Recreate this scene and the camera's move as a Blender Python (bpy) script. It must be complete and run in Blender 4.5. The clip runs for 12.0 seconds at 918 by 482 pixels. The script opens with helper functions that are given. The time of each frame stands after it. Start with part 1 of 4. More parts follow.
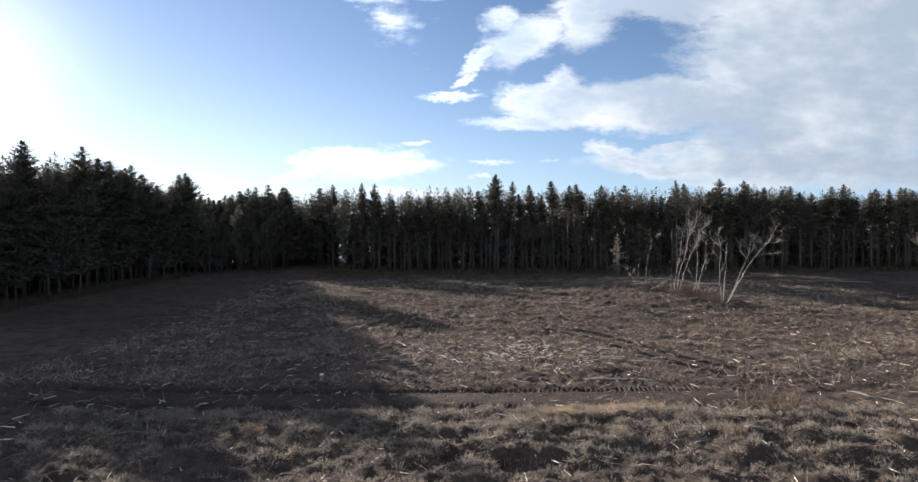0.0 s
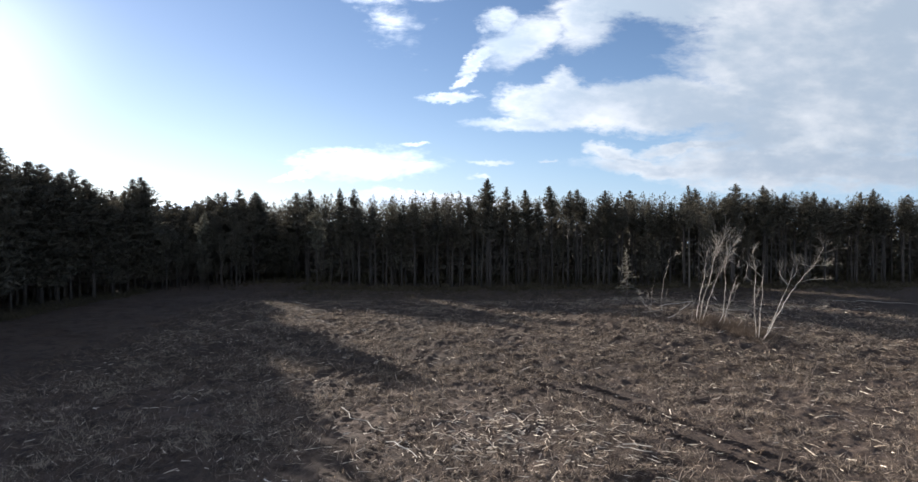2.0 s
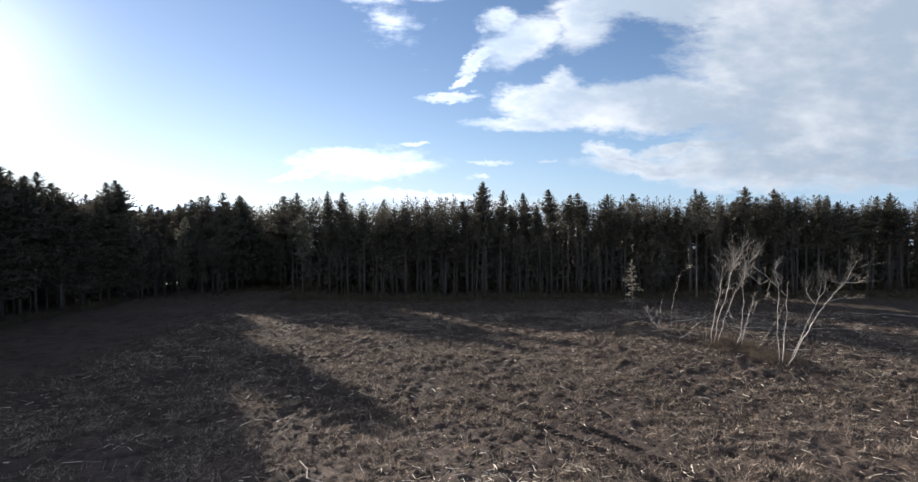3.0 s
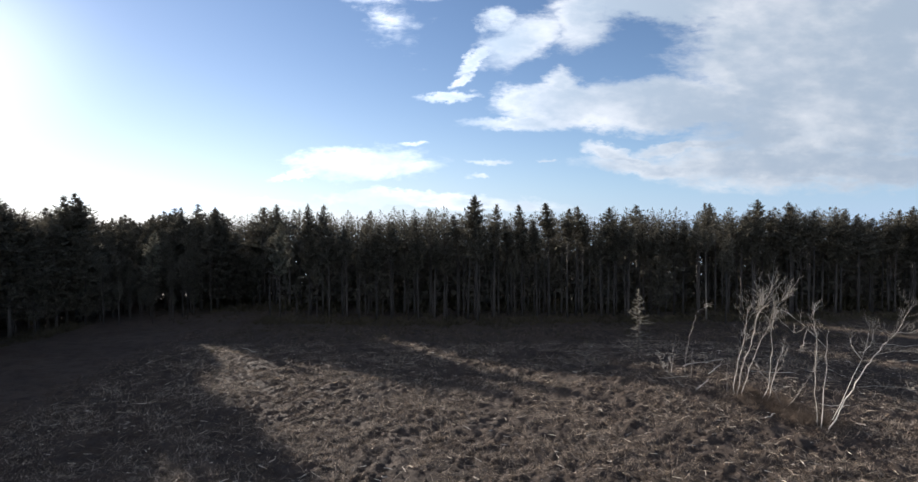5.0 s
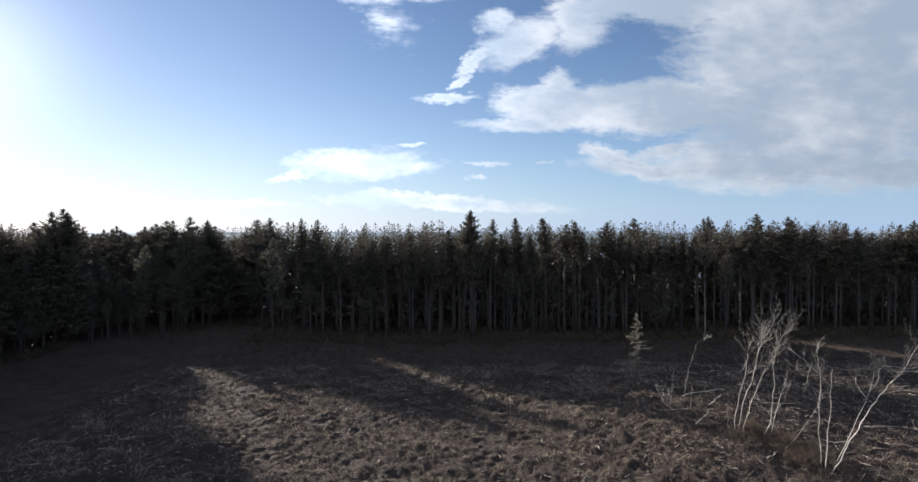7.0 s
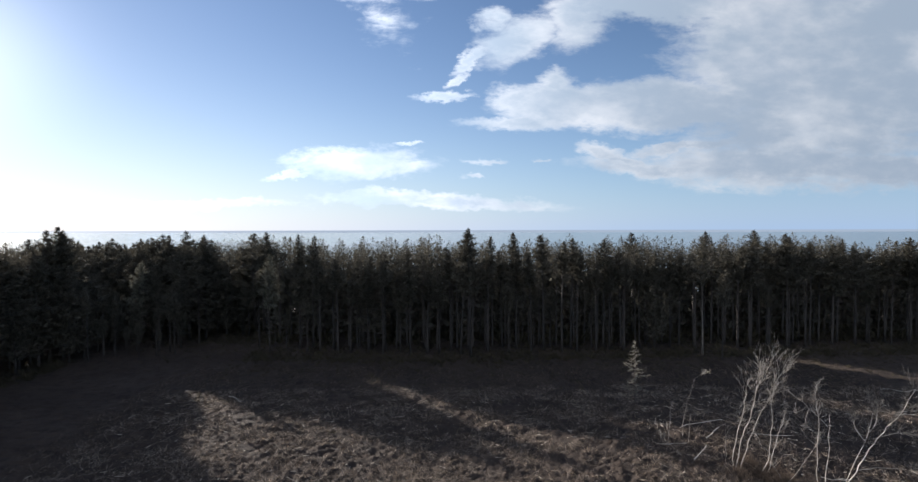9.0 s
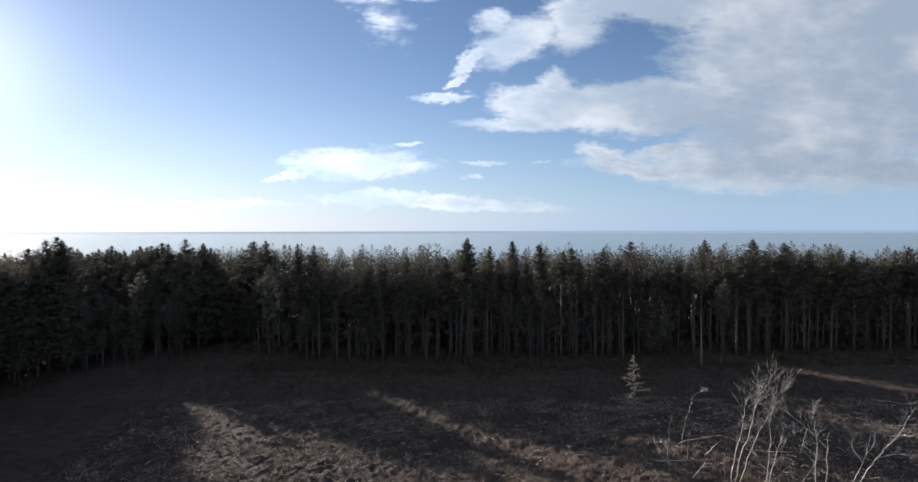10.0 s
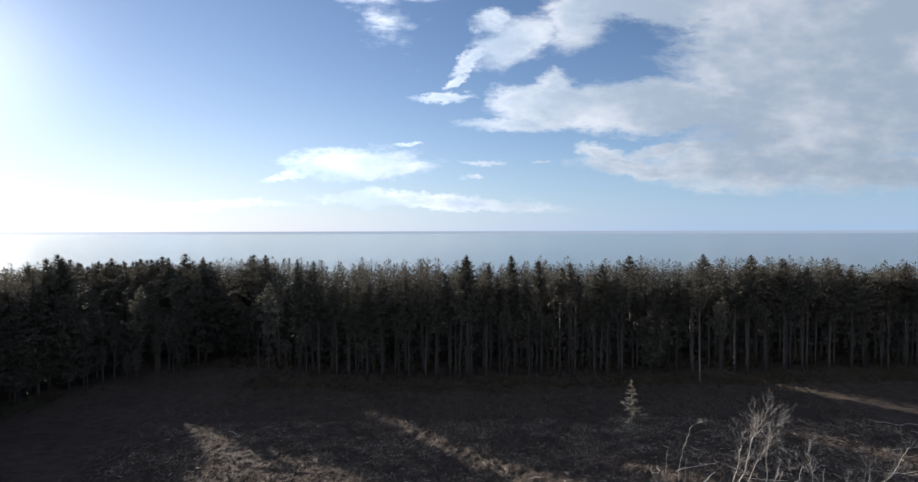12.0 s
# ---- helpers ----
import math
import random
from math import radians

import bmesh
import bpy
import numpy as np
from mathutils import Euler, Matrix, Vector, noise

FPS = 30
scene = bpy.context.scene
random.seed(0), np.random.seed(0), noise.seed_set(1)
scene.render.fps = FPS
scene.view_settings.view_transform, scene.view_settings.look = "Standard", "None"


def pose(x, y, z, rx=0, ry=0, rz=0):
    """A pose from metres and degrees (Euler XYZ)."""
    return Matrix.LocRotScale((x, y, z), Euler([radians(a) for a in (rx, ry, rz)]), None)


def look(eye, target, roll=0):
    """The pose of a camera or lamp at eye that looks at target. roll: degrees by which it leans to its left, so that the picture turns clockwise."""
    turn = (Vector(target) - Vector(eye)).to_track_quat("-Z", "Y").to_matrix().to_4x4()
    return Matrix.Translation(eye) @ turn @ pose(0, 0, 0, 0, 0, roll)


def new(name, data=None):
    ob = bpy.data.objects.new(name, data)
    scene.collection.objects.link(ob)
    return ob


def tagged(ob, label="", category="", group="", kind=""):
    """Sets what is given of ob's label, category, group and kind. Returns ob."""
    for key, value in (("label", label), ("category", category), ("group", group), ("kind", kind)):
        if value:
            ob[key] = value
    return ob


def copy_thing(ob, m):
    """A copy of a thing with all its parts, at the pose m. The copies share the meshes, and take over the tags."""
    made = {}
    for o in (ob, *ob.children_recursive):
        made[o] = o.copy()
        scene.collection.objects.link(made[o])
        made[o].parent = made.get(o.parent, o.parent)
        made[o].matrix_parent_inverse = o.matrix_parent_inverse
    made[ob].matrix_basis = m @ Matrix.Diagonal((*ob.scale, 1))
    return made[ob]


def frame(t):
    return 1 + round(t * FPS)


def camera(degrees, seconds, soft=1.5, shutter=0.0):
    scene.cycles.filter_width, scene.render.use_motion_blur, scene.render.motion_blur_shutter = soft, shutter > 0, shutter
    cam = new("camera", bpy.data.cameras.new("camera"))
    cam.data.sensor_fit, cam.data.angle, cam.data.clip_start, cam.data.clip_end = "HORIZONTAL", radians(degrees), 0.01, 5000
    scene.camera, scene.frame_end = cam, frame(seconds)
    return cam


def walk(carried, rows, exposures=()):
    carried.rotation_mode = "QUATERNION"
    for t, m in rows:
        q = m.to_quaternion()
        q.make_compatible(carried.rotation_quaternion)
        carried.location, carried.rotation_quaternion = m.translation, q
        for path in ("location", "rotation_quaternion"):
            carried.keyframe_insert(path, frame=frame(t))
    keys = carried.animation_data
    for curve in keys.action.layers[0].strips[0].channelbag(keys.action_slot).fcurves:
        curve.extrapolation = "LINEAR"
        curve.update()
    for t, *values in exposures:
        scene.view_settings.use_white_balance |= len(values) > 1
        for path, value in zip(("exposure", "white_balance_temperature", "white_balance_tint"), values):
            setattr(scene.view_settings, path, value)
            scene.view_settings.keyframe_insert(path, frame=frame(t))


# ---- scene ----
# A felled clearing between a pine plantation and the sea, seen from a slowly rising drone.
cam = camera(84.0, 12.0)
PATH = [
    (0, (0.035, -0.036, 8.419), (0.019, 1.963, 8.376), -0.13),
    (0.5, (0.535, 2.824, 8.812), (0.52, 4.824, 8.771), -0.13),
    (1, (1.006, 5.453, 9.281), (0.991, 7.453, 9.24), -0.13),
    (1.5, (1.539, 8.267, 9.763), (1.525, 10.266, 9.722), -0.13),
    (2, (2.029, 10.839, 10.234), (2.017, 12.839, 10.194), -0.13),
    (2.5, (2.57, 13.547, 10.772), (2.558, 15.547, 10.732), -0.13),
    (3, (2.998, 16.094, 11.31), (2.988, 18.093, 11.27), -0.13),
    (5, (4.437, 23.048, 14.163), (4.431, 25.048, 14.121), -0.13),
    (5.5, (4.628, 23.597, 14.761), (4.622, 25.596, 14.72), -0.13),
    (6, (4.697, 23.79, 15.35), (4.694, 25.79, 15.31), -0.13),
    (6.5, (4.768, 24.093, 15.93), (4.767, 26.092, 15.892), -0.13),
    (7, (4.826, 24.316, 16.48), (4.828, 26.316, 16.443), -0.13),
    (9, (4.773, 24.561, 19.504), (4.786, 26.561, 19.461), -0.13),
    (9.5, (4.787, 24.562, 20.206), (4.801, 26.561, 20.166), -0.13),
    (10, (4.82, 24.511, 20.905), (4.835, 26.511, 20.866), -0.13),
    (10.5, (4.852, 24.455, 21.65), (4.867, 26.454, 21.611), -0.13),
    (11, (4.852, 24.415, 22.327), (4.867, 26.415, 22.287), -0.13),
    (11.5, (4.872, 24.342, 23.002), (4.887, 26.341, 22.962), -0.13),
    (12, (4.915, 24.292, 23.613), (4.931, 26.292, 23.574), -0.13),
]
EXPOSURES = [(t, 1.3 + stops, kelvin, 12.3) for t, stops, kelvin in ((0.0, 0.27, 6180), (3.0, 0.22, 6150), (5.0, 0.14, 6120), (7.0, 0.0, 6050), (9.5, -0.07, 6020), (12.0, -0.08, 6000))]
walk(cam, [(t, look(eye, target, roll)) for t, eye, target, roll in PATH], EXPOSURES)

# ---- light: low sun ahead to the left, blue sky, bank of cloud to the right ----
SUN_WAY = Vector((-1.0, 1.0, 0.37)).normalized()
SUN_UP = math.asin(SUN_WAY.z)
SUN_ROUND = math.atan2(SUN_WAY.x, SUN_WAY.y)
sun_data = bpy.data.lights.new("sun", "SUN")
sun_data.energy, sun_data.angle, sun_data.color = 5.0, radians(0.5), (1.0, 0.9, 0.76)
sun = new("sun", sun_data)
sun.matrix_world = look(SUN_WAY * 200, (0, 0, 0))


class Nodes:
    """Short ways to lay out a node tree."""

    def __init__(self, tree):
        self.tree = tree

    def put(self, socket, value):
        if isinstance(value, bpy.types.NodeSocket):
            self.tree.links.new(value, socket)
        elif value is not None:
            socket.default_value = value

    def add(self, kind, **inputs):
        node = self.tree.nodes.new(kind)
        for key, value in inputs.items():
            self.put(node.inputs[key.replace("_", " ")], value)
        return node

    def math(self, op, a, b=None, c=None, clamp=False):
        node = self.tree.nodes.new("ShaderNodeMath")
        node.operation, node.use_clamp = op, clamp
        for i, v in enumerate((a, b, c)):
            self.put(node.inputs[i], v)
        return node.outputs[0]

    def vec(self, op, a, b=None, scale=None):
        node = self.tree.nodes.new("ShaderNodeVectorMath")
        node.operation = op
        self.put(node.inputs[0], a)
        self.put(node.inputs[1], b)
        if scale is not None:
            self.put(node.inputs["Scale"], scale)
        return node.outputs["Value"] if op in ("LENGTH", "DOT_PRODUCT", "DISTANCE") else node.outputs[0]

    def mix(self, f, a, b):
        node = self.tree.nodes.new("ShaderNodeMix")
        node.data_type = "RGBA"
        self.put(node.inputs[0], f)
        self.put(node.inputs[6], a)
        self.put(node.inputs[7], b)
        return node.outputs[2]

    def noise(self, vector, scale, detail=4.0, rough=0.55, distort=0.0):
        node = self.add("ShaderNodeTexNoise", Vector=vector, Scale=scale, Detail=detail, Roughness=rough, Distortion=distort)
        return node.outputs

    def span(self, v, a, b, low=0.0, high=1.0, smooth=True):
        node = self.tree.nodes.new("ShaderNodeMapRange")
        node.interpolation_type = "SMOOTHSTEP" if smooth else "LINEAR"
        for key, value in (("Value", v), ("From Min", a), ("From Max", b), ("To Min", low), ("To Max", high)):
            self.put(node.inputs[key], value)
        return node.outputs[0]


def rgb(r, g, b):
    return (r, g, b, 1.0)


# Clouds, as soft ellipses on a plane one unit ahead: middle (across, up), half axes, lean in degrees, weight.
CLOUDS = [
    (0.79, 0.355, 0.36, 0.195, 0, 2.2), (0.37, 0.468, 0.24, 0.062, -7, 1.5), (0.235, 0.41, 0.075, 0.06, 10, 0.9), (0.12, 0.37, 0.1, 0.044, 22, 0.85),
    (0.077, 0.404, 0.036, 0.03, 20, 0.7), (0.03, 0.332, 0.05, 0.016, 35, 0.9), (0.0, 0.292, 0.033, 0.012, 30, 0.9), (-0.022, 0.255, 0.063, 0.011, 7, 0.9),
    (-0.14, 0.42, 0.075, 0.036, -48, 0.2), (-0.09, 0.462, 0.17, 0.022, 2, 0.42), (0.2, 0.245, 0.13, 0.05, 0, 1.3), (0.195, 0.29, 0.045, 0.03, 0, 0.9), (0.11, 0.258, 0.05, 0.03, 0, 0.9),
    (0.12, 0.209, 0.115, 0.016, 0, 0.9), (0.39, 0.245, 0.24, 0.055, 0, 1.4), (0.28, 0.152, 0.06, 0.02, -12, 0.9), (0.33, 0.136, 0.07, 0.014, -14, 0.9), (0.39, 0.117, 0.18, 0.02, -4, 0.9), (0.46, 0.16, 0.14, 0.014, 6, 0.8),
]
WISPS = [
    (0.62, 0.125, 0.3, 0.05, 0, 1.0), (0.85, 0.115, 0.26, 0.045, 0, 1.0), (-0.189, 0.129, 0.145, 0.033, 0, 0.75), (-0.326, 0.108, 0.06, 0.008, 10, 0.8), (-0.095, 0.169, 0.03, 0.005, 4, 0.7),
    (0.064, 0.134, 0.042, 0.006, -3, 0.7), (0.036, 0.099, 0.024, 0.006, 0, 0.7), (0.162, 0.138, 0.02, 0.004, 0, 0.7), (-0.03, 0.058, 0.24, 0.017, -3, 0.9),
    (-0.6, 0.054, 0.29, 0.012, 0, 0.8), (0.72, 0.2, 0.3, 0.09, 0, 1.0),
]
SKY_POWER, CLOUD_POWER, GLOW_POWER = 0.05, 0.395, 0.25
world = bpy.data.worlds.new("sky")
scene.world = world
world.use_nodes = True
world.node_tree.nodes.clear()
n = Nodes(world.node_tree)
way = n.add("ShaderNodeTexCoord").outputs["Generated"]
sky = n.tree.nodes.new("ShaderNodeTexSky")
sky.sky_type, sky.sun_disc, sky.sun_elevation, sky.sun_rotation = "NISHITA", False, SUN_UP, SUN_ROUND
sky.air_density, sky.dust_density, sky.ozone_density, sky.altitude = 1.0, 0.05, 2.5, 20.0
behind = n.noise(n.vec("MULTIPLY", way, (1.0, 1.0, 2.5)), 2.0, 6.0, 0.6)[0]
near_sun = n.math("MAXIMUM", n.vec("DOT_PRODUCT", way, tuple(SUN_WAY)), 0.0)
axes = n.add("ShaderNodeSeparateXYZ", Vector=way).outputs
deep = n.math("MAXIMUM", n.math("ABSOLUTE", axes[1]), 0.12)
flat = n.add("ShaderNodeCombineXYZ", X=n.math("DIVIDE", axes[0], deep), Y=n.math("DIVIDE", axes[2], deep), Z=0.0).outputs[0]
stretched = n.vec("MULTIPLY", flat, (1.0, 1.9, 1.0))
ragged = n.vec("SUBTRACT", n.noise(stretched, 5.0, 3.0, 0.55)[1], (0.5, 0.5, 0.5))
frayed = n.vec("SUBTRACT", n.noise(stretched, 19.0, 6.0, 0.65)[1], (0.5, 0.5, 0.5))
finest = n.vec("SUBTRACT", n.noise(stretched, 60.0, 4.0, 0.6)[1], (0.5, 0.5, 0.5))
flat_in = n.vec("ADD", flat, n.vec("MULTIPLY", finest, (0.022, 0.016, 0.0)))
curled = n.vec("ADD", flat_in, n.vec("ADD", n.vec("MULTIPLY", ragged, (0.1, 0.045, 0.0)), n.vec("MULTIPLY", frayed, (0.06, 0.034, 0.0))))
cover = None
for u, v, a, b, lean, weight in CLOUDS + WISPS:
    spot = n.tree.nodes.new("ShaderNodeMapping")
    spot.vector_type = "TEXTURE"
    n.put(spot.inputs["Vector"], curled)
    spot.inputs["Location"].default_value = (u, v, 0)
    spot.inputs["Rotation"].default_value = (0, 0, radians(lean))
    spot.inputs["Scale"].default_value = (a, b, 1)
    inside = n.math("MULTIPLY", n.math("SUBTRACT", 1.12, n.vec("LENGTH", spot.outputs[0])), weight)
    cover = inside if cover is None else n.math("MAXIMUM", cover, inside)
fibres = n.vec("MULTIPLY", n.vec("ADD", flat, n.vec("MULTIPLY", ragged, (0.05, 0.03, 0.0))), (0.9, 3.0, 1.0))
grain = n.noise(fibres, 11.0, 9.0, 0.65, 0.6)[0]
soft = n.noise(stretched, 4.0, 5.0, 0.55)[0]
puffs = n.noise(stretched, 26.0, 6.0, 0.62)[0]
cover = n.math("ADD", cover, n.math("MULTIPLY", n.math("SUBTRACT", grain, 0.5), 0.8))
cover = n.math("ADD", cover, n.math("MULTIPLY", n.math("SUBTRACT", puffs, 0.5), 0.5))
thick = n.math("MULTIPLY", n.span(cover, -0.04, 0.62), n.span(axes[1], 0.0, 0.2))
# Clouds behind the view are unseen, added as fill for the shaded sides.
far_side = n.math("MULTIPLY", n.span(axes[1], 0.0, -0.3), n.span(axes[2], 0.0, 0.12))
thick = n.math("MAXIMUM", thick, n.math("MULTIPLY", n.span(behind, 0.44, 0.62, 0.0, 0.8), far_side))
thick = n.math("MULTIPLY", thick, n.span(soft, 0.15, 0.5, 0.75, 1.0))
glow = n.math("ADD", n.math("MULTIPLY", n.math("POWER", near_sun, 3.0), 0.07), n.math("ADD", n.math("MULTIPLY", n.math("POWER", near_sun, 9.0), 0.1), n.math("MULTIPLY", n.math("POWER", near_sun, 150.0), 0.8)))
billow = n.noise(stretched, 9.0, 6.0, 0.6)[0]
shade = n.math("ADD", n.math("MULTIPLY", n.math("MINIMUM", cover, 0.8), 0.3), n.math("ADD", n.math("MULTIPLY", soft, 1.2), n.math("MULTIPLY", billow, 0.5)))
lit_cloud = n.mix(n.span(shade, 0.62, 1.2), rgb(1.12, 1.12, 1.1), rgb(0.54, 0.64, 0.745))
# The added clouds behind shine twice as bright as those ahead.
lit_cloud = n.vec("SCALE", lit_cloud, None, n.span(axes[1], 0.0, -0.3, 1.0, 2.0))
clear = n.vec("SCALE", n.vec("MULTIPLY", sky.outputs[0], (1.12, 1.09, 1.14)), None, SKY_POWER)
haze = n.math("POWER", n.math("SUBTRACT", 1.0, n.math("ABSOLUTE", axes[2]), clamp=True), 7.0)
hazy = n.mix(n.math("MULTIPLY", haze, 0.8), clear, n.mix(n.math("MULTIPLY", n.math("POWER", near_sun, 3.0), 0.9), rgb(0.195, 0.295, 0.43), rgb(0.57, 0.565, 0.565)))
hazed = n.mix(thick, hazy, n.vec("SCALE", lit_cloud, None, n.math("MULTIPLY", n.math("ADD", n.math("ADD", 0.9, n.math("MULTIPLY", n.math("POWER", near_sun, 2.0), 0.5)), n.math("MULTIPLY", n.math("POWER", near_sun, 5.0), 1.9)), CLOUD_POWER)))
# Below the horizon the backdrop is coloured as sea, sun glare painted in.
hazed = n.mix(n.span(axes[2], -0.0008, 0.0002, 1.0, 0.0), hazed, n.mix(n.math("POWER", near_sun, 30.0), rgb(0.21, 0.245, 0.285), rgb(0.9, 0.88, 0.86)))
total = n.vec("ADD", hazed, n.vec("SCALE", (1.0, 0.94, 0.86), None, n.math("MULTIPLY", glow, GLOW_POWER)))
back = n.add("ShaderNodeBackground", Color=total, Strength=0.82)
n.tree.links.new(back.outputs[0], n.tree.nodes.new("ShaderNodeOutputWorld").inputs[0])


# ---- materials ----
def material(name):
    mat = bpy.data.materials.new(name)
    mat.use_nodes = True
    mat.node_tree.nodes.clear()
    m = Nodes(mat.node_tree)
    shader = m.add("ShaderNodeBsdfPrincipled")
    m.tree.links.new(shader.outputs[0], m.tree.nodes.new("ShaderNodeOutputMaterial").inputs[0])
    return mat, m, shader


def bumped(m, shader, height, strength, distance):
    node = m.add("ShaderNodeBump", Height=height, Strength=strength, Distance=distance)
    m.put(shader.inputs["Normal"], node.outputs[0])


def place(m):
    return m.add("ShaderNodeNewGeometry").outputs["Position"]


def attribute(m, name):
    node = m.tree.nodes.new("ShaderNodeAttribute")
    node.attribute_name = name
    return node.outputs["Fac"]


def make_soil():
    mat, m, s = material("felled_soil")
    p = place(m)
    broad = m.noise(p, 0.16, 5.0)[0]
    patch = m.noise(p, 0.9, 6.0, 0.65)[0]
    fine = m.noise(p, 9.0, 5.0, 0.7)[0]
    straws = m.noise(m.vec("MULTIPLY", p, (9.0, 3.0, 4.0)), 2.4, 5.0, 0.75, 0.8)[0]
    c = m.mix(m.span(broad, 0.35, 0.65), rgb(0.0752, 0.055, 0.0437), rgb(0.107, 0.0791, 0.0632))
    c = m.mix(m.span(patch, 0.42, 0.66), c, rgb(0.0384, 0.0279, 0.0227))
    c = m.mix(m.math("MULTIPLY", m.span(straws, 0.55, 0.72), 0.6), c, rgb(0.259, 0.199, 0.156))
    c = m.mix(m.math("MULTIPLY", m.span(fine, 0.5, 0.75), 0.5), c, rgb(0.0384, 0.0295, 0.0219))
    c = m.mix(m.math("MULTIPLY", attribute(m, "rut"), 0.72), c, m.mix(m.span(straws, 0.4, 0.65), rgb(0.019, 0.0135, 0.0108), rgb(0.043, 0.03, 0.024)))
    speck = m.noise(p, 26.0, 3.0, 0.7)[0]
    c = m.mix(m.math("MULTIPLY", m.span(speck, 0.56, 0.7), 0.55), c, rgb(0.287, 0.223, 0.175))
    c = m.mix(m.math("MULTIPLY", m.span(speck, 0.46, 0.32), 0.6), c, rgb(0.0346, 0.0264, 0.021))
    # The heath attribute mixes the soil darker from about y 43 on.
    c = m.mix(m.math("MULTIPLY", attribute(m, "heath"), 0.5), c, rgb(0.0384, 0.0303, 0.0242))
    c = m.mix(m.math("MULTIPLY", attribute(m, "straw"), m.span(patch, 0.3, 0.55)), c, rgb(0.346, 0.266, 0.21))
    c = m.mix(attribute(m, "sand"), c, rgb(0.431, 0.387, 0.323))
    m.put(s.inputs["Base Color"], c)
    s.inputs["Roughness"].default_value = 0.95
    s.inputs["Specular IOR Level"].default_value = 0.2
    bumped(m, s, m.math("ADD", m.math("MULTIPLY", patch, 0.6), m.math("ADD", m.math("MULTIPLY", fine, 0.3), m.math("ADD", m.math("MULTIPLY", straws, 0.25), m.math("MULTIPLY", speck, 0.12)))), 1.0, 0.3)
    return mat


def make_plant(name, dark, light, rough=0.9, thin=0.35):
    """Foliage, straw or brush: colour from blade to blade and from plant to plant."""
    mat, m, s = material(name)
    geo = m.add("ShaderNodeNewGeometry").outputs
    info = m.add("ShaderNodeObjectInfo").outputs["Random"]
    mottled = m.noise(geo["Position"], 1.1, 3.0)[0]
    f = m.math("ADD", m.math("MULTIPLY", geo["Random Per Island"], 0.5), m.math("MULTIPLY", m.math("ADD", info, mottled), 0.3))
    colour = m.mix(m.span(f, 0.15, 0.85), dark, light)
    m.put(s.inputs["Base Color"], colour)
    glowing = m.add("ShaderNodeBsdfTranslucent", Color=colour)
    blend = m.add("ShaderNodeMixShader", Fac=thin)
    m.tree.links.new(s.outputs[0], blend.inputs[1])
    m.tree.links.new(glowing.outputs[0], blend.inputs[2])
    for node in m.tree.nodes:
        if node.type == "OUTPUT_MATERIAL":
            m.tree.links.new(blend.outputs[0], node.inputs[0])
    s.inputs["Roughness"].default_value = rough
    s.inputs["Specular IOR Level"].default_value = 0.12
    return mat


def make_wood(name, dark, light, scale=6.0, rough=0.85):
    mat, m, s = material(name)
    co = m.add("ShaderNodeTexCoord").outputs["Object"]
    info = m.add("ShaderNodeObjectInfo").outputs["Random"]
    streak = m.noise(m.vec("MULTIPLY", co, (1.0, 1.0, 0.25)), scale, 6.0, 0.7)[0]
    blotch = m.noise(co, scale * 0.3, 4.0)[0]
    f = m.math("ADD", m.math("MULTIPLY", streak, 0.6), m.math("ADD", m.math("MULTIPLY", blotch, 0.4), m.math("MULTIPLY", m.math("SUBTRACT", info, 0.5), 0.25)))
    m.put(s.inputs["Base Color"], m.mix(m.span(f, 0.34, 0.66), dark, light))
    s.inputs["Roughness"].default_value = rough
    bumped(m, s, streak, 0.6, 0.02)
    return mat


def make_water():
    mat, m, s = material("sea_water")
    p = place(m)
    swell = m.noise(m.vec("MULTIPLY", p, (0.3, 1.0, 1.0)), 0.05, 4.0, 0.6)[0]
    chop = m.noise(m.vec("MULTIPLY", p, (0.5, 1.0, 1.0)), 0.6, 5.0, 0.65)[0]
    foam = m.math("MULTIPLY", m.span(m.noise(m.vec("MULTIPLY", p, (0.25, 1.0, 1.0)), 0.06, 5.0, 0.7)[0], 0.55, 0.68), attribute(m, "surf"))
    m.put(s.inputs["Base Color"], m.mix(foam, rgb(0.055, 0.088, 0.113), rgb(0.75, 0.77, 0.78)))
    s.inputs["Roughness"].default_value = 0.13
    s.inputs["Specular IOR Level"].default_value = 0.28
    s.inputs["IOR"].default_value = 1.33
    bumped(m, s, m.math("ADD", swell, m.math("MULTIPLY", chop, 0.25)), 0.22, 2.0)
    return mat


SOIL = make_soil()
NEEDLES = make_plant("pine_needles", rgb(0.056, 0.052, 0.041), rgb(0.119, 0.108, 0.084), 0.95, 0.22)
SPRUCE = make_plant("pale_spruce_needles", rgb(0.15, 0.138, 0.112), rgb(0.32, 0.295, 0.245))
BRUSH = make_plant("dry_brush", rgb(0.05023, 0.0372, 0.02886), rgb(0.2713, 0.2026, 0.1572))
# Pale foliage, with some sunlight on two edge trees put into the colour.
PALENEEDLES = make_plant("pale_pine_needles", rgb(0.085, 0.081, 0.062), rgb(0.175, 0.167, 0.13), 0.95, 0.22)
PALEBRUSH = make_plant("grey_dry_brush", rgb(0.043, 0.038, 0.032), rgb(0.275, 0.24, 0.202))
THICKET = make_plant("brown_scrub", rgb(0.04, 0.03, 0.023), rgb(0.17, 0.13, 0.1), 0.9, 0.2)
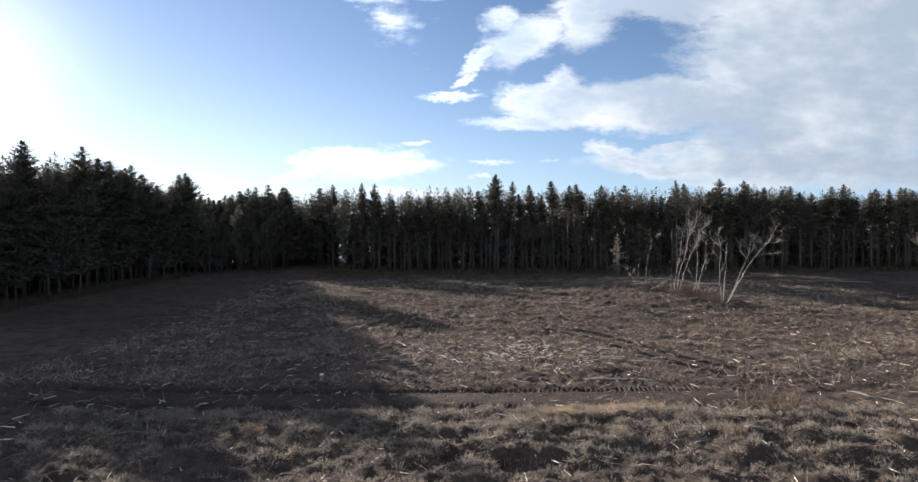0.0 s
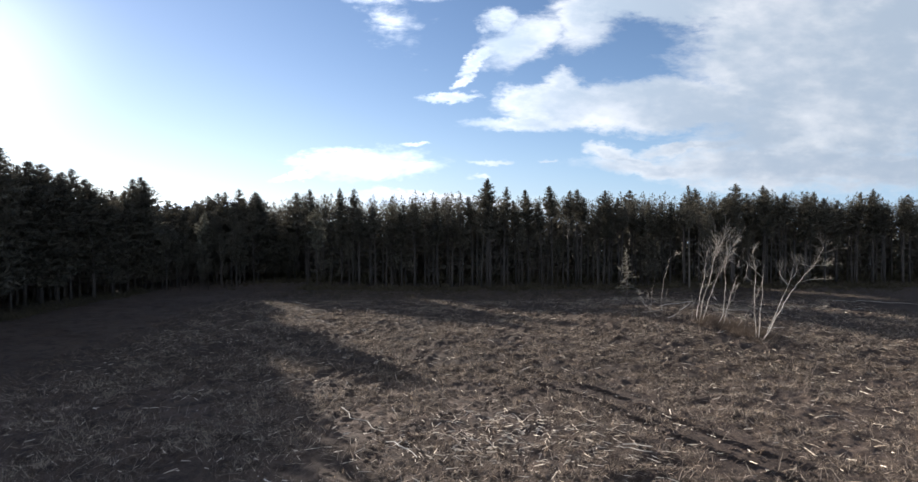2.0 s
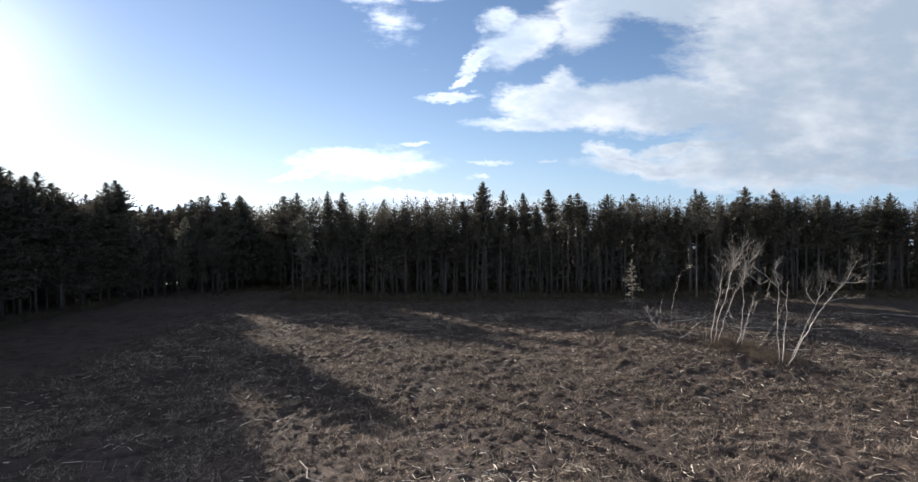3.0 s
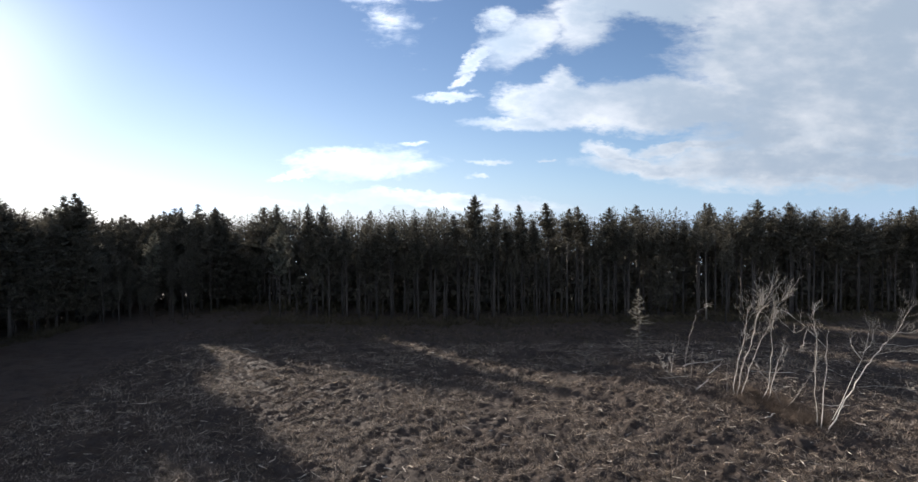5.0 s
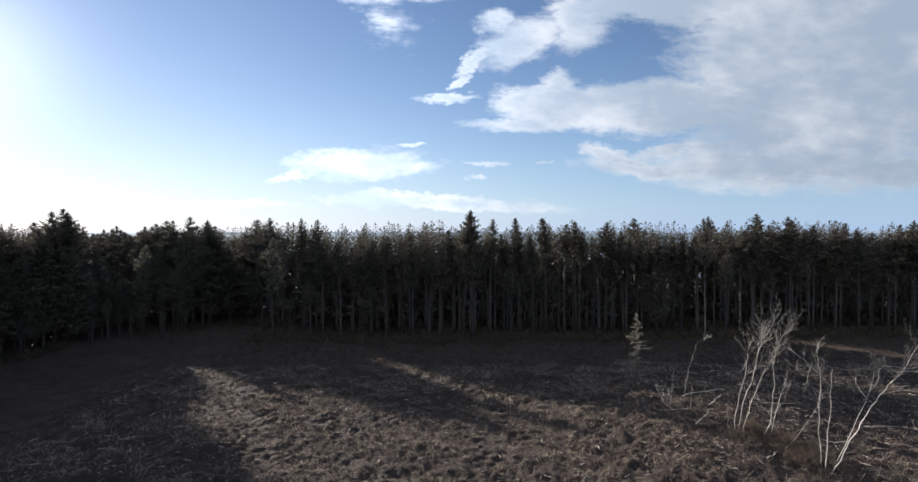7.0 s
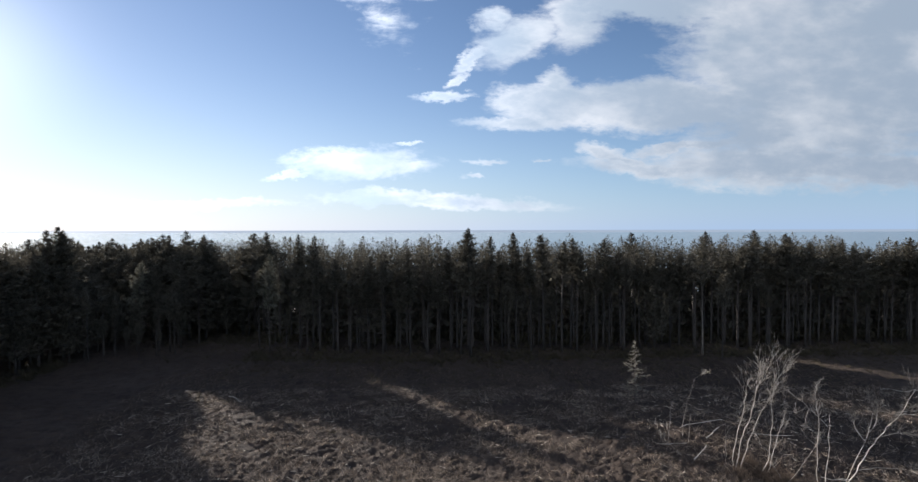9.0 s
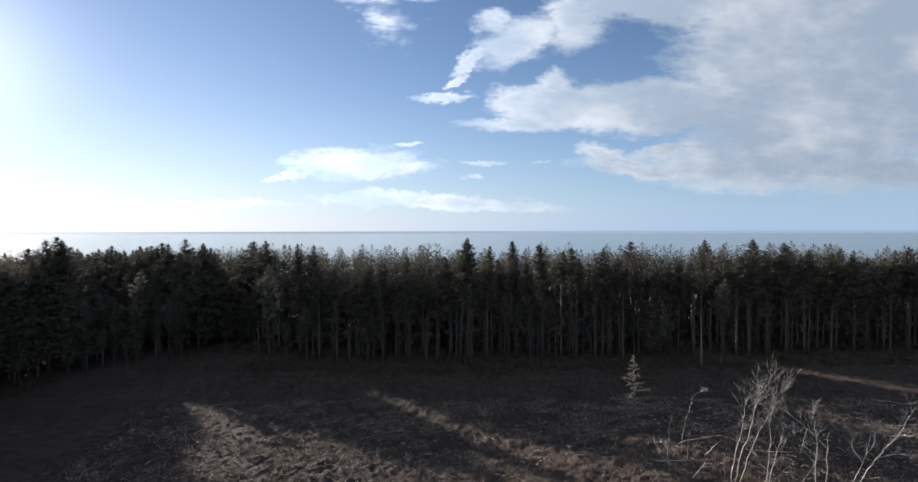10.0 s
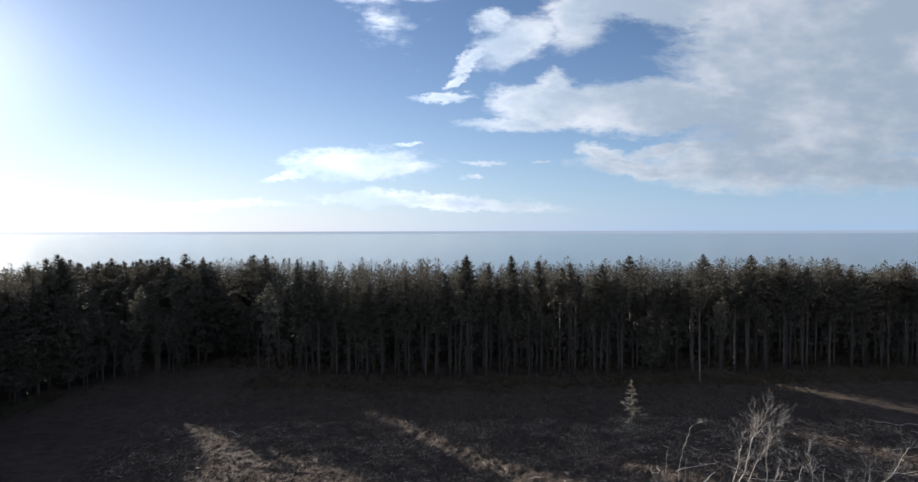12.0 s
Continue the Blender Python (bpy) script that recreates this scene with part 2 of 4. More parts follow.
HEATH = make_plant("brown_heath", rgb(0.034, 0.026, 0.0205), rgb(0.31, 0.248, 0.196), 0.9, 0.3)
BRASH = make_plant("grey_brash", rgb(0.03, 0.024, 0.0195), rgb(0.46, 0.38, 0.305), 0.9, 0.2)
STRAW = make_plant("dry_grass", rgb(0.27, 0.2, 0.14), rgb(0.5, 0.385, 0.275))
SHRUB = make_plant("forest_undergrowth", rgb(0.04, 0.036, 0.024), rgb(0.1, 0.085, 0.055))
BARK = make_wood("pine_bark", rgb(0.026, 0.0215, 0.0185), rgb(0.07, 0.058, 0.05), 4.0)
# Lighter copy of the pine bark: sunlight on one trunk, put into its colour.
SUNLITTRUNK = make_wood("sunlit_pine_bark", rgb(0.14, 0.12, 0.1), rgb(0.34, 0.3, 0.25), 4.0)
TWIG = make_wood("dead_twig", rgb(0.045, 0.038, 0.032), rgb(0.12, 0.1, 0.085), 8.0)
PALE = make_wood("bleached_bark", rgb(0.26, 0.23, 0.195), rgb(0.58, 0.535, 0.465), 5.0, 0.7)
GREYTWIG = make_wood("grey_twig", rgb(0.2, 0.175, 0.145), rgb(0.48, 0.43, 0.37), 8.0)
SLASH = make_wood("split_pine_wood", rgb(0.4, 0.33, 0.25), rgb(0.84, 0.74, 0.6), 5.0)
OLDWOOD = make_wood("weathered_branchwood", rgb(0.1005, 0.07831, 0.05969), rgb(0.3014, 0.2447, 0.1891), 5.0)
WATER = make_water()


# ---- building helpers ----
class Build:
    """Collects corners and faces for one mesh."""

    def __init__(self):
        self.verts, self.faces = [], []

    def tube(self, points, radii, sides=5, cap=True):
        start, count = len(self.verts), len(points)
        for i, p in enumerate(points):
            along = (points[min(i + 1, count - 1)] - points[max(i - 1, 0)]).normalized()
            side = along.orthogonal().normalized()
            other = along.cross(side)
            for k in range(sides):
                a = 2 * math.pi * k / sides
                self.verts.append(p + (side * math.cos(a) + other * math.sin(a)) * radii[i])
        for i in range(count - 1):
            for k in range(sides):
                a, b = start + i * sides + k, start + i * sides + (k + 1) % sides
                self.faces.append((a, b, b + sides, a + sides))
        if cap:
            self.faces.append(tuple(start + k for k in reversed(range(sides))))
            self.faces.append(tuple(start + (count - 1) * sides + k for k in range(sides)))

    def blade(self, root, tip, width, rnd):
        across = (tip - root).cross(Vector((rnd.gauss(0, 1), rnd.gauss(0, 1), rnd.gauss(0, 1)))).normalized() * width * 0.5
        i = len(self.verts)
        self.verts += [root - across * 0.5, root.lerp(tip, 0.45) + across, tip, root.lerp(tip, 0.45) - across]
        self.faces.append((i, i + 1, i + 2, i + 3))

    def spike(self, root, tip, width, rnd):
        across = (tip - root).cross(Vector((rnd.gauss(0, 1), rnd.gauss(0, 1), rnd.gauss(0, 1)))).normalized() * width * 0.5
        i = len(self.verts)
        self.verts += [root - across, root + across, tip]
        self.faces.append((i, i + 1, i + 2))

    def mesh(self, name, mat, smooth=False):
        data = bpy.data.meshes.new(name)
        data.from_pydata([tuple(v) for v in self.verts], [], self.faces)
        data.materials.append(mat)
        if smooth:
            data.shade_smooth()
        return data


def part(name, built, mat, parent, label="", smooth=False):
    ob = new(name, built.mesh(name, mat, smooth) if isinstance(built, Build) else built)
    ob.parent = parent
    return tagged(ob, label)


def bent(start, way, length, steps, wander, rnd, lift=0.0):
    """A wandering line from start."""
    points, v = [start], way.normalized()
    for _ in range(steps):
        v = (v + Vector((rnd.gauss(0, wander), rnd.gauss(0, wander), rnd.gauss(0, wander) + lift))).normalized()
        points.append(points[-1] + v * (length / steps))
    return points


# ---- ground ----
TRACKS = [
    [(-42, 30.2), (-22, 29.0), (0, 28.6), (9, 28.8), (16, 29.6), (25, 32.4), (35, 37.6), (55, 44.0), (85, 50.0)],
    [(3.5, 54), (6.6, 50.4), (9.3, 47.6), (11.3, 45), (13.0, 42), (14.6, 39), (16.6, 35.8), (19.5, 32.5)],
]


def track_points(line, step=0.25):
    out = []
    for i in range(len(line) - 1):
        p0, p1, p2, p3 = (Vector(line[max(0, min(len(line) - 1, k))]) for k in (i - 1, i, i + 1, i + 2))
        count = max(2, int((p2 - p1).length / step))
        for k in range(count):
            t = k / count
            out.append(0.5 * (2 * p1 + (p2 - p0) * t + (2 * p0 - 5 * p1 + 4 * p2 - p3) * t * t + (3 * p1 - p0 - 3 * p2 + p3) * t ** 3))
    return np.array(out)


TRACK_LINES = [track_points(line) for line in TRACKS]


def rut_at(x, y):
    """How deep the point lies in a belt mark (0 to 1), and how churned it is."""
    deep, churned = 0.0, 0.0
    for number, line in enumerate(TRACK_LINES):
        faint = 1.0 if number != 1 else max(0.25, min(0.75, 0.5 + 0.7 * noise.noise(Vector((x * 0.12, y * 0.12, 40)))))
        d = np.hypot(line[:, 0] - x, line[:, 1] - y)
        i = int(d.argmin())
        if d[i] > 3.0:
            continue
        off = abs(d[i] - (1.3 if number == 0 else 1.0))
        cleat = 0.5 + 0.5 * math.sin(i * 0.25 * 2 * math.pi / 0.55) if number != 1 else 0.0
        deep = max(deep, max(0.0, 1 - (off / 0.42) ** 4) * (0.6 + 0.4 * cleat) * (0.75 if number == 0 else 0.3 * faint))
        churned = max(churned, max(0.0, min(1.0, 2.2 - d[i] * 0.8)) * faint)
    return deep, churned


def lie(x, y):
    """The smooth lie of the land."""
    up = max(0.0, min(1.0, (y - 45) / 42))
    z = -1.05 + 0.7 * up * up * (3 - 2 * up) + 1.7 * math.exp(-((x - 26) / 11) ** 2 - ((y - 72) / 13) ** 2)
    z += 0.25 * noise.noise(Vector((x * 0.045, y * 0.045, 3.1)))
    return z - max(0.0, min(6.5, (y - 126) * 0.1))


# Holes where stumps were pulled: middle, half width, depth.
PITS = [(12.2, 35.6, 1.1, 0.5), (9.9, 33.9, 0.9, 0.4), (4.6, 31.9, 0.5, 0.35), (1.2, 32.0, 0.5, 0.3), (-3.6, 51.5, 0.8, 0.35), (17.5, 44.0, 0.9, 0.35)]


def lumps(x, y):
    """Clods, humps and furrows upon it."""
    near = max(0.0, min(1.0, (26.6 - y + 1.2 * noise.noise(Vector((x * 0.15, 2.2, 0)))) / 2.0))
    rough = 0.2 + 0.14 * max(0.0, min(1.0, (y - 42) / 10)) + 0.12 * noise.noise(Vector((x * 0.13, y * 0.13, 9.7))) + 0.07 * near
    z = rough * (0.45 * noise.noise(Vector((x * 0.55, y * 0.75, 0.4))) + 0.4 * noise.noise(Vector((x * 1.3, y * 1.6, 5.2))) + 0.72 * noise.noise(Vector((x * 2.4, y * 2.7, 8.8))) * (1 + noise.noise(Vector((x * 0.5, y * 0.4, 61)))))
    for px, py, wide, depth in PITS:
        z -= depth * math.exp(-((x - px) / wide) ** 2 - ((y - py) / (0.45 * wide)) ** 2)
    pits = noise.noise(Vector((x * 0.9, y * 1.2, 22.0)))
    z -= 0.16 * max(0.0, pits - 0.35) / 0.65
    if y < 12:
        z *= max(0.25, 1 - (12 - y) / 6)
    ridge = 0.42 * noise.noise(Vector((x * 0.2, y * 0.85 + x * 0.1, 1.7))) + 0.3 * noise.noise(Vector((x * 0.75, y * 1.7, 12.4))) + 0.12 * noise.noise(Vector((x * 1.9, y * 2.1, 4.4)))
    return z + near * (0.25 + ridge)


def relief(x, y):
    return lie(x, y) + lumps(x, y)


def ground_z(x, y):
    deep, churned = rut_at(x, y) if 10 < y < 80 and -60 < x < 90 else (0.0, 0.0)
    return lie(x, y) + lumps(x, y) * (1 - 0.72 * churned) - 0.1 * deep


def steps(low, high, fine, edge_low, edge_high):
    out = list(np.arange(low, high, fine))
    step, v = fine, high
    while v < edge_high:
        out.append(v)
        step *= 1.22
        v += step
    out.append(edge_high)
    step, v = fine, low
    while v > edge_low:
        step *= 1.22
        v -= step
        out.append(max(v, edge_low))
    return sorted(set(round(float(a), 3) for a in out))


HEIGHTS = {}


def sampled(key, x, y):
    """Height or wear of the ground at many points at once."""
    xs, ys, grid = HEIGHTS["x"], HEIGHTS["y"], HEIGHTS[key]
    i = np.clip(np.searchsorted(xs, x) - 1, 0, len(xs) - 2)
    j = np.clip(np.searchsorted(ys, y) - 1, 0, len(ys) - 2)
    u, v = (x - xs[i]) / (xs[i + 1] - xs[i]), (y - ys[j]) / (ys[j + 1] - ys[j])
    return (grid[j, i] * (1 - u) + grid[j, i + 1] * u) * (1 - v) + (grid[j + 1, i] * (1 - u) + grid[j + 1, i + 1] * u) * v


def build_ground():
    xs = steps(-33.0, 58.0, 0.25, -4900.0, 4900.0)
    ys = sorted(set(steps(13.0, 86.0, 0.25, -2500.0, 262.0)) | set(np.arange(-24.0, 13.0, 0.6).round(3).tolist()))
    verts, ruts, straws, sands, far_tones = [], [], [], [], []
    for y in ys:
        for x in xs:
            deep, churned = rut_at(x, y) if 10 < y < 80 and -60 < x < 90 else (0.0, 0.0)
            verts.append((x, y, lie(x, y) + lumps(x, y) * (1 - 0.72 * churned) - 0.1 * deep))
            ruts.append(max(churned * 0.8, deep))
            straws.append(math.exp(-((x - 6.9) / 3.2) ** 2 - ((y - 26.2 - 0.3 * (x - 6.9)) / 0.8) ** 2))
            # Rises from 0 to 1 between about y 43 and 53, for the darker mix.
            far_tones.append(max(0.0, min(1.0, (y - 43 + 4 * noise.noise(Vector((x * 0.1, y * 0.1, 31)))) / 10)))
            sands.append(max(0.0, min(1.0, (y - 200) / 10)))
    w = len(xs)
    HEIGHTS["x"], HEIGHTS["y"] = np.array(xs), np.array(ys)
    HEIGHTS["z"], HEIGHTS["rut"] = (np.array(a).reshape(len(ys), w) for a in ([v[2] for v in verts], ruts))
    faces = [(j * w + i, j * w + i + 1, (j + 1) * w + i + 1, (j + 1) * w + i) for j in range(len(ys) - 1) for i in range(w - 1)]
    data = bpy.data.meshes.new("ground")
    data.from_pydata(verts, [], faces)
    for key, values in (("rut", ruts), ("straw", straws), ("sand", sands), ("heath", far_tones)):
        data.attributes.new(key, "FLOAT", "POINT").data.foreach_set("value", np.array(values, dtype=np.float32))
    data.materials.append(SOIL)
    data.shade_smooth()
    return tagged(new("ground", data), "brown felled forest ground with churned soil, slash and wheel ruts", "ground", kind="structure")


def build_sea():
    b = Build()
    ys = [205.0, 225.0, 245.0, 270.0, 300.0, 400.0, 700.0, 1500.0, 5200.0]
    xs = [-9000.0, -600.0, -200.0, 0.0, 200.0, 600.0, 9000.0]
    b.verts = [Vector((x, y, -4.5)) for y in ys for x in xs]
    w = len(xs)
    b.faces = [(j * w + i, j * w + i + 1, (j + 1) * w + i + 1, (j + 1) * w + i) for j in range(len(ys) - 1) for i in range(w - 1)]
    data = b.mesh("water", WATER)
    surf = [1.0 if v.y < 290 else 0.0 for v in b.verts]
    data.attributes.new("surf", "FLOAT", "POINT").data.foreach_set("value", np.array(surf, dtype=np.float32))
    return tagged(new("water", data), "calm grey-blue sea reaching the horizon", "sea", kind="structure")


ground = build_ground()
sea = build_sea()


# ---- pines ----
def pine(seed, height=19.0, bare=0.5, spread=2.0, needles=None, bark=None, told=""):
    """A plantation pine: long bare trunk with dead twigs, ragged cone of whorled branches above."""
    rnd = random.Random(seed)
    thing = new("pine_tree")
    lean = Vector((rnd.gauss(0, 0.25), rnd.gauss(0, 0.25), 0))

    def axis(t):
        return Vector((0, 0, height * t - 0.3 * (1 - t))) + lean * t * t + Vector((math.sin(t * 5 + seed), math.cos(t * 4 + seed), 0)) * 0.12 * t

    trunk = Build()
    girth = 0.145 * height / 19
    trunk.tube([axis(i / 9) for i in range(10)], [girth * (1.25 if i == 0 else 1) * (1 - 0.88 * i / 9) for i in range(10)], 7)
    part("trunk", trunk, bark or BARK, thing, smooth=True)
    dead = Build()
    for _ in range(26 if bare < 0.3 else 56):
        t = rnd.uniform(0.14, bare + 0.1)
        a = rnd.uniform(0, 2 * math.pi)
        out = Vector((math.cos(a), math.sin(a), rnd.uniform(-0.25, 0.3)))
        dead.tube(bent(axis(t), out, rnd.uniform(0.4, 1.9), 2, 0.15, rnd), [0.028, 0.018, 0.006], 3, False)
    tagged(part("dead_whorl", dead, TWIG, thing), kind="stuff")
    crown = Build()
    plump, taper = rnd.uniform(0.88, 1.15), rnd.uniform(0.62, 0.95)
    low = height * (1 - bare)
    drop = 0.25
    while drop < low:
        f = 1 - drop / low
        outline = plump * spread * (1 - math.exp(-taper * drop / spread)) * min(1.0, 0.4 + 1.8 * f) + 0.07
        ease = min(1.0, drop / 4.0)
        sparse = drop > 7.5
        turn = rnd.uniform(0, 6.28)
        for k in range(5):
            if drop > 1.5 and rnd.random() < 0.13:
                continue
            a = turn + 2 * math.pi * k / 5 + rnd.gauss(0, 0.25)
            lobe = 1 + ease * (0.25 * math.sin(3 * a + seed + drop * 0.7) + 0.2 * math.sin(drop * 1.9 + seed * 2 + a))
            size = outline * lobe * rnd.uniform(0.72, 1.12)
            rise = 0.5 - 0.4 * min(1.0, drop / 6) + rnd.gauss(0, 0.08 + 0.1 * ease)
            out = Vector((math.cos(a), math.sin(a), 0))
            arm = bent(axis(max(0.02, 1 - (drop + 0.25 * size + rnd.gauss(0, 0.08)) / height)), out + Vector((0, 0, rise)), size, 3, 0.1, rnd, 0.12)
            crown.tube([arm[0], arm[2], arm[3]], [0.03, 0.018, 0.006], 3, False)
            inner = arm[0].lerp(arm[2], rnd.uniform(0.2, 0.6))
            for _ in range(4):
                crown.spike(inner, inner + (out * rnd.gauss(0.2, 0.3) + Vector((rnd.gauss(0, 0.3), rnd.gauss(0, 0.3), rnd.uniform(0.3, 0.8)))) * (0.25 + 0.75 * ease), 0.08 + 0.3 * ease, rnd)
            tufts = max(2, int(size * (2.6 if sparse else 4.2)))
            for j in range(tufts):
                s = 0.15 + 0.85 * (j + rnd.random()) / tufts
                base = arm[min(2, int(s * 3))].lerp(arm[min(3, int(s * 3) + 1)], s * 3 - min(2, int(s * 3)) if s < 1 else 1.0)
                shrink = min(1.0, 0.42 + 0.17 * drop)
                for _ in range(5 if not sparse else 4):
                    d = out * 0.45 + Vector((rnd.gauss(0, 0.6), rnd.gauss(0, 0.6), rnd.gauss(0.4, 0.5)))
                    long = rnd.uniform(0.24, 0.56) * shrink * (1.4 if sparse else 1.0)
                    root = base + Vector((rnd.gauss(0, 0.13), rnd.gauss(0, 0.13), rnd.gauss(0, 0.1))) * shrink
                    crown.spike(root, root + d.normalized() * long, long * 0.34, rnd)
        drop += (0.26 + 0.04 * min(drop, 8.0)) * rnd.uniform(0.8, 1.25)
    top = axis(1.0)
    for _ in range(14):
        foot = top - Vector((0, 0, rnd.uniform(0.0, 0.5)))
        crown.spike(foot, foot + Vector((rnd.gauss(0, 0.13), rnd.gauss(0, 0.13), rnd.uniform(0.2, 0.42))), 0.09, rnd)
    part("crown", crown, needles or NEEDLES, thing)
    told = told or ("tall plantation pine with a long bare trunk and dark ragged crown" if bare > 0.2 else "full dark pine at the wood's edge, branched almost to the ground")
    tagged(thing, told, "pine tree", "pines of the plantation")
    return thing


FRONT = [pine(11 + i, 19.0, bare, spread) for i, (bare, spread) in enumerate([(0.6, 1.9), (0.66, 1.6), (0.56, 2.1), (0.7, 1.6), (0.62, 1.9), (0.5, 2.3), (0.65, 1.8), (0.58, 1.9), (0.68, 2.0), (0.63, 1.5)])]
LEAFY = [pine(71 + i, 19.0, bare, spread) for i, (bare, spread) in enumerate([(0.14, 2.7), (0.2, 2.4), (0.12, 2.9)])]

# Edge trees unlike the rest: a pale full one, a pale slim one, one with sunlight painted on its trunk, and a narrow
# one.
SINGLE = [
    (pine(203, 14.5, 0.22, 3.0, PALENEEDLES, None, "broad pine with pale drooping branches at the wood's edge"), -50.5, 113.5),
    (pine(204, 15.8, 0.45, 1.9, PALENEEDLES, None, "slim pine with a pale thin crown at the wood's edge"), -25.4, 107.0),
    (pine(205, 18.6, 0.62, 1.9, None, SUNLITTRUNK, "tall pine at the wood's edge with sunlight painted on its bare trunk"), 43.7, 104.4),
    (pine(206, 19.8, 0.3, 1.5, None, None, "tall narrow pine standing ahead of the wood's edge"), -56.3, 104.1),
]
for tree, x, y in SINGLE:
    tree.location = (x, y, relief(x, y))

rnd = random.Random(5)
SPOTS = []

# Trees that stand out at the wood's edge: place and height.
MARKED = [
    (7.1, 104.5, 20.1), (5.6, 105.5, 19.7), (10.0, 107, 18.6), (-21.9, 112, 19.2), (-19.4, 110.9, 18.7), (60.7, 110, 19.2), (55.4, 111.4, 18.9),
    (38, 120, 19.2), (16, 120.6, 19.4), (51.6, 120, 18.4), (-46.5, 122.6, 19.7), (-48.2, 121, 19.0), (-43, 122, 19.0), (-35.2, 126.5, 19.0), 
    (-56.5, 101.5, 19.8), (-56.4, 104.2, 19.6), (-58, 105.5, 19.4), (-61.8, 89.3, 20.4), (-58, 86, 18.6), (-56, 74, 20.4), (-58, 78, 19.4), (-60, 69, 20.4), (-57.5, 66, 19.4), (-31, 121, 18.2), (45, 101, 14.0),
]


def free(x, y, gap):
    return all((x - a) ** 2 + (y - b) ** 2 > gap * gap for a, b, _, _ in SPOTS) and all((x - a) ** 2 + (y - b) ** 2 > 5 for a, b in BLOCKED)


for x, y, h in MARKED:
    SPOTS.append((x, y, h, 0.0))
BLOCKED = [(x, y) for _, x, y in SINGLE]


def edge_y(x):
    """Where the wood's edge runs ahead of the clearing."""
    if x < -40:
        return 122 + (-40 - x) * 0.55
    if x < -28:
        return 119
    if x < 34:
        return 105.5 + 0.07 * abs(x)
    return 108 + (x - 34) * 0.05


def fill(x0, x1, y0, y1, gap, tries, rule):
    for _ in range(tries):
        x, y = rnd.uniform(x0, x1), rnd.uniform(y0, y1)
        got = rule(x, y)
        if got and free(x, y, gap):
            SPOTS.append((x, y, got[0], got[1]))


# Where the wood's shade begins: (x + y along the sun's way, y of its edge).
SHADE_EDGE = [
    (-40, 2), (0, 15), (3, 23), (8, 28), (14, 31.5), (16, 29.5), (21, 31), (22.5, 33), (26, 35), (26.4, 44), (28.8, 43), (29.2, 35), (33.5, 38), (34.4, 46.5),
    (36.7, 51.5), (39, 56.5), (44, 61), (46, 63.2), (48.6, 68), (49.4, 75.5), (52, 78), (54.5, 80.5), (56.8, 84.5), (57.8, 91), (61.8, 91),
    (62.4, 90), (63.8, 86.5), (68, 82.7), (70.3, 81), (71.4, 77), (73, 72.5), (77, 71), (79.7, 69.2), (80.8, 71), (81.6, 79), (82, 93), (87, 93), (87.4, 80),
    (87.6, 75), (89.5, 73), (93, 72.8), (99, 72), (103, 71), (110, 70), (126, 70), (126.8, 88), (133, 88), (133.8, 71), (153.4, 71), (154.2, 105), (159.8, 105), (160.6, 71),
]


def sunlit_limit(x, y):
    """The most a tree may reach here without shading the sunlit part of the clearing."""
    along = x + y
    start = np.interp(along, *zip(*SHADE_EDGE))
    return (y - start) * 0.37 + 1.6


def under_crowns(x, y, deep):
    """Where light slips in beneath the high crowns of the outermost rows."""
    return 126 < x + y < 134 and 0 <= deep < 2.4


def ahead_rule(x, y):
    deep = y - edge_y(x)
    if deep < 0 or x + y < 79.6:
        return None
    strip = abs(x + y - 84.4) < 5.0
    top = sunlit_limit(x, y)
    if under_crowns(x, y, deep):
        top = 19.0
    if strip:
        return (min(top - 1.6, 18.0), deep) if top > 4.0 else None
    if top < 8:
        return None
    return min(rnd.uniform(16.6, 19.0) + 1.1 * noise.noise(Vector((x * 0.11, y * 0.11, 77))) - (1.0 if x > 85 else 0.0), top * rnd.uniform(0.96, 1.1)), deep


def side_rule(x, y):
    deep = -57 + 1.5 * math.sin(y * 0.21) - 0.06 * max(0, 60 - y) - 0.55 * max(0, y - 100) - x
    if deep < 0:
        return None
    tall = rnd.uniform(18.8, 21.2) if 66 < y < 92 else rnd.uniform(16.4, 18.6) if y > 92 else rnd.uniform(17.4, 20.2)
    return min(tall, sunlit_limit(x, y) * rnd.uniform(0.94, 1.08)), deep


def corner_rule(x, y):
    if side_rule(x, y):
        return None
    top = min(sunlit_limit(x, y), rnd.uniform(16.5, 19))
    return (top, 0.5) if top > 3.0 and y > 100 and x + y < 79.6 else None


fill(-40, 118, 104, 114, 2.05, 3000, ahead_rule)
fill(-40, 130, 113, 134, 2.4, 2600, ahead_rule)
fill(-66, -34, 117, 142, 2.0, 1500, ahead_rule)
fill(-120, -36, 119, 150, 2.8, 900, ahead_rule)
fill(-140, 165, 134, 168, 5.0, 1700, ahead_rule)
fill(-70, -54, 40, 112, 2.0, 1900, side_rule)
fill(-100, -54, 15, 146, 2.9, 2200, side_rule)
fill(-100, -40, 100, 150, 2.3, 1900, corner_rule)
fill(-140, -60, 140, 168, 4.2, 700, corner_rule)

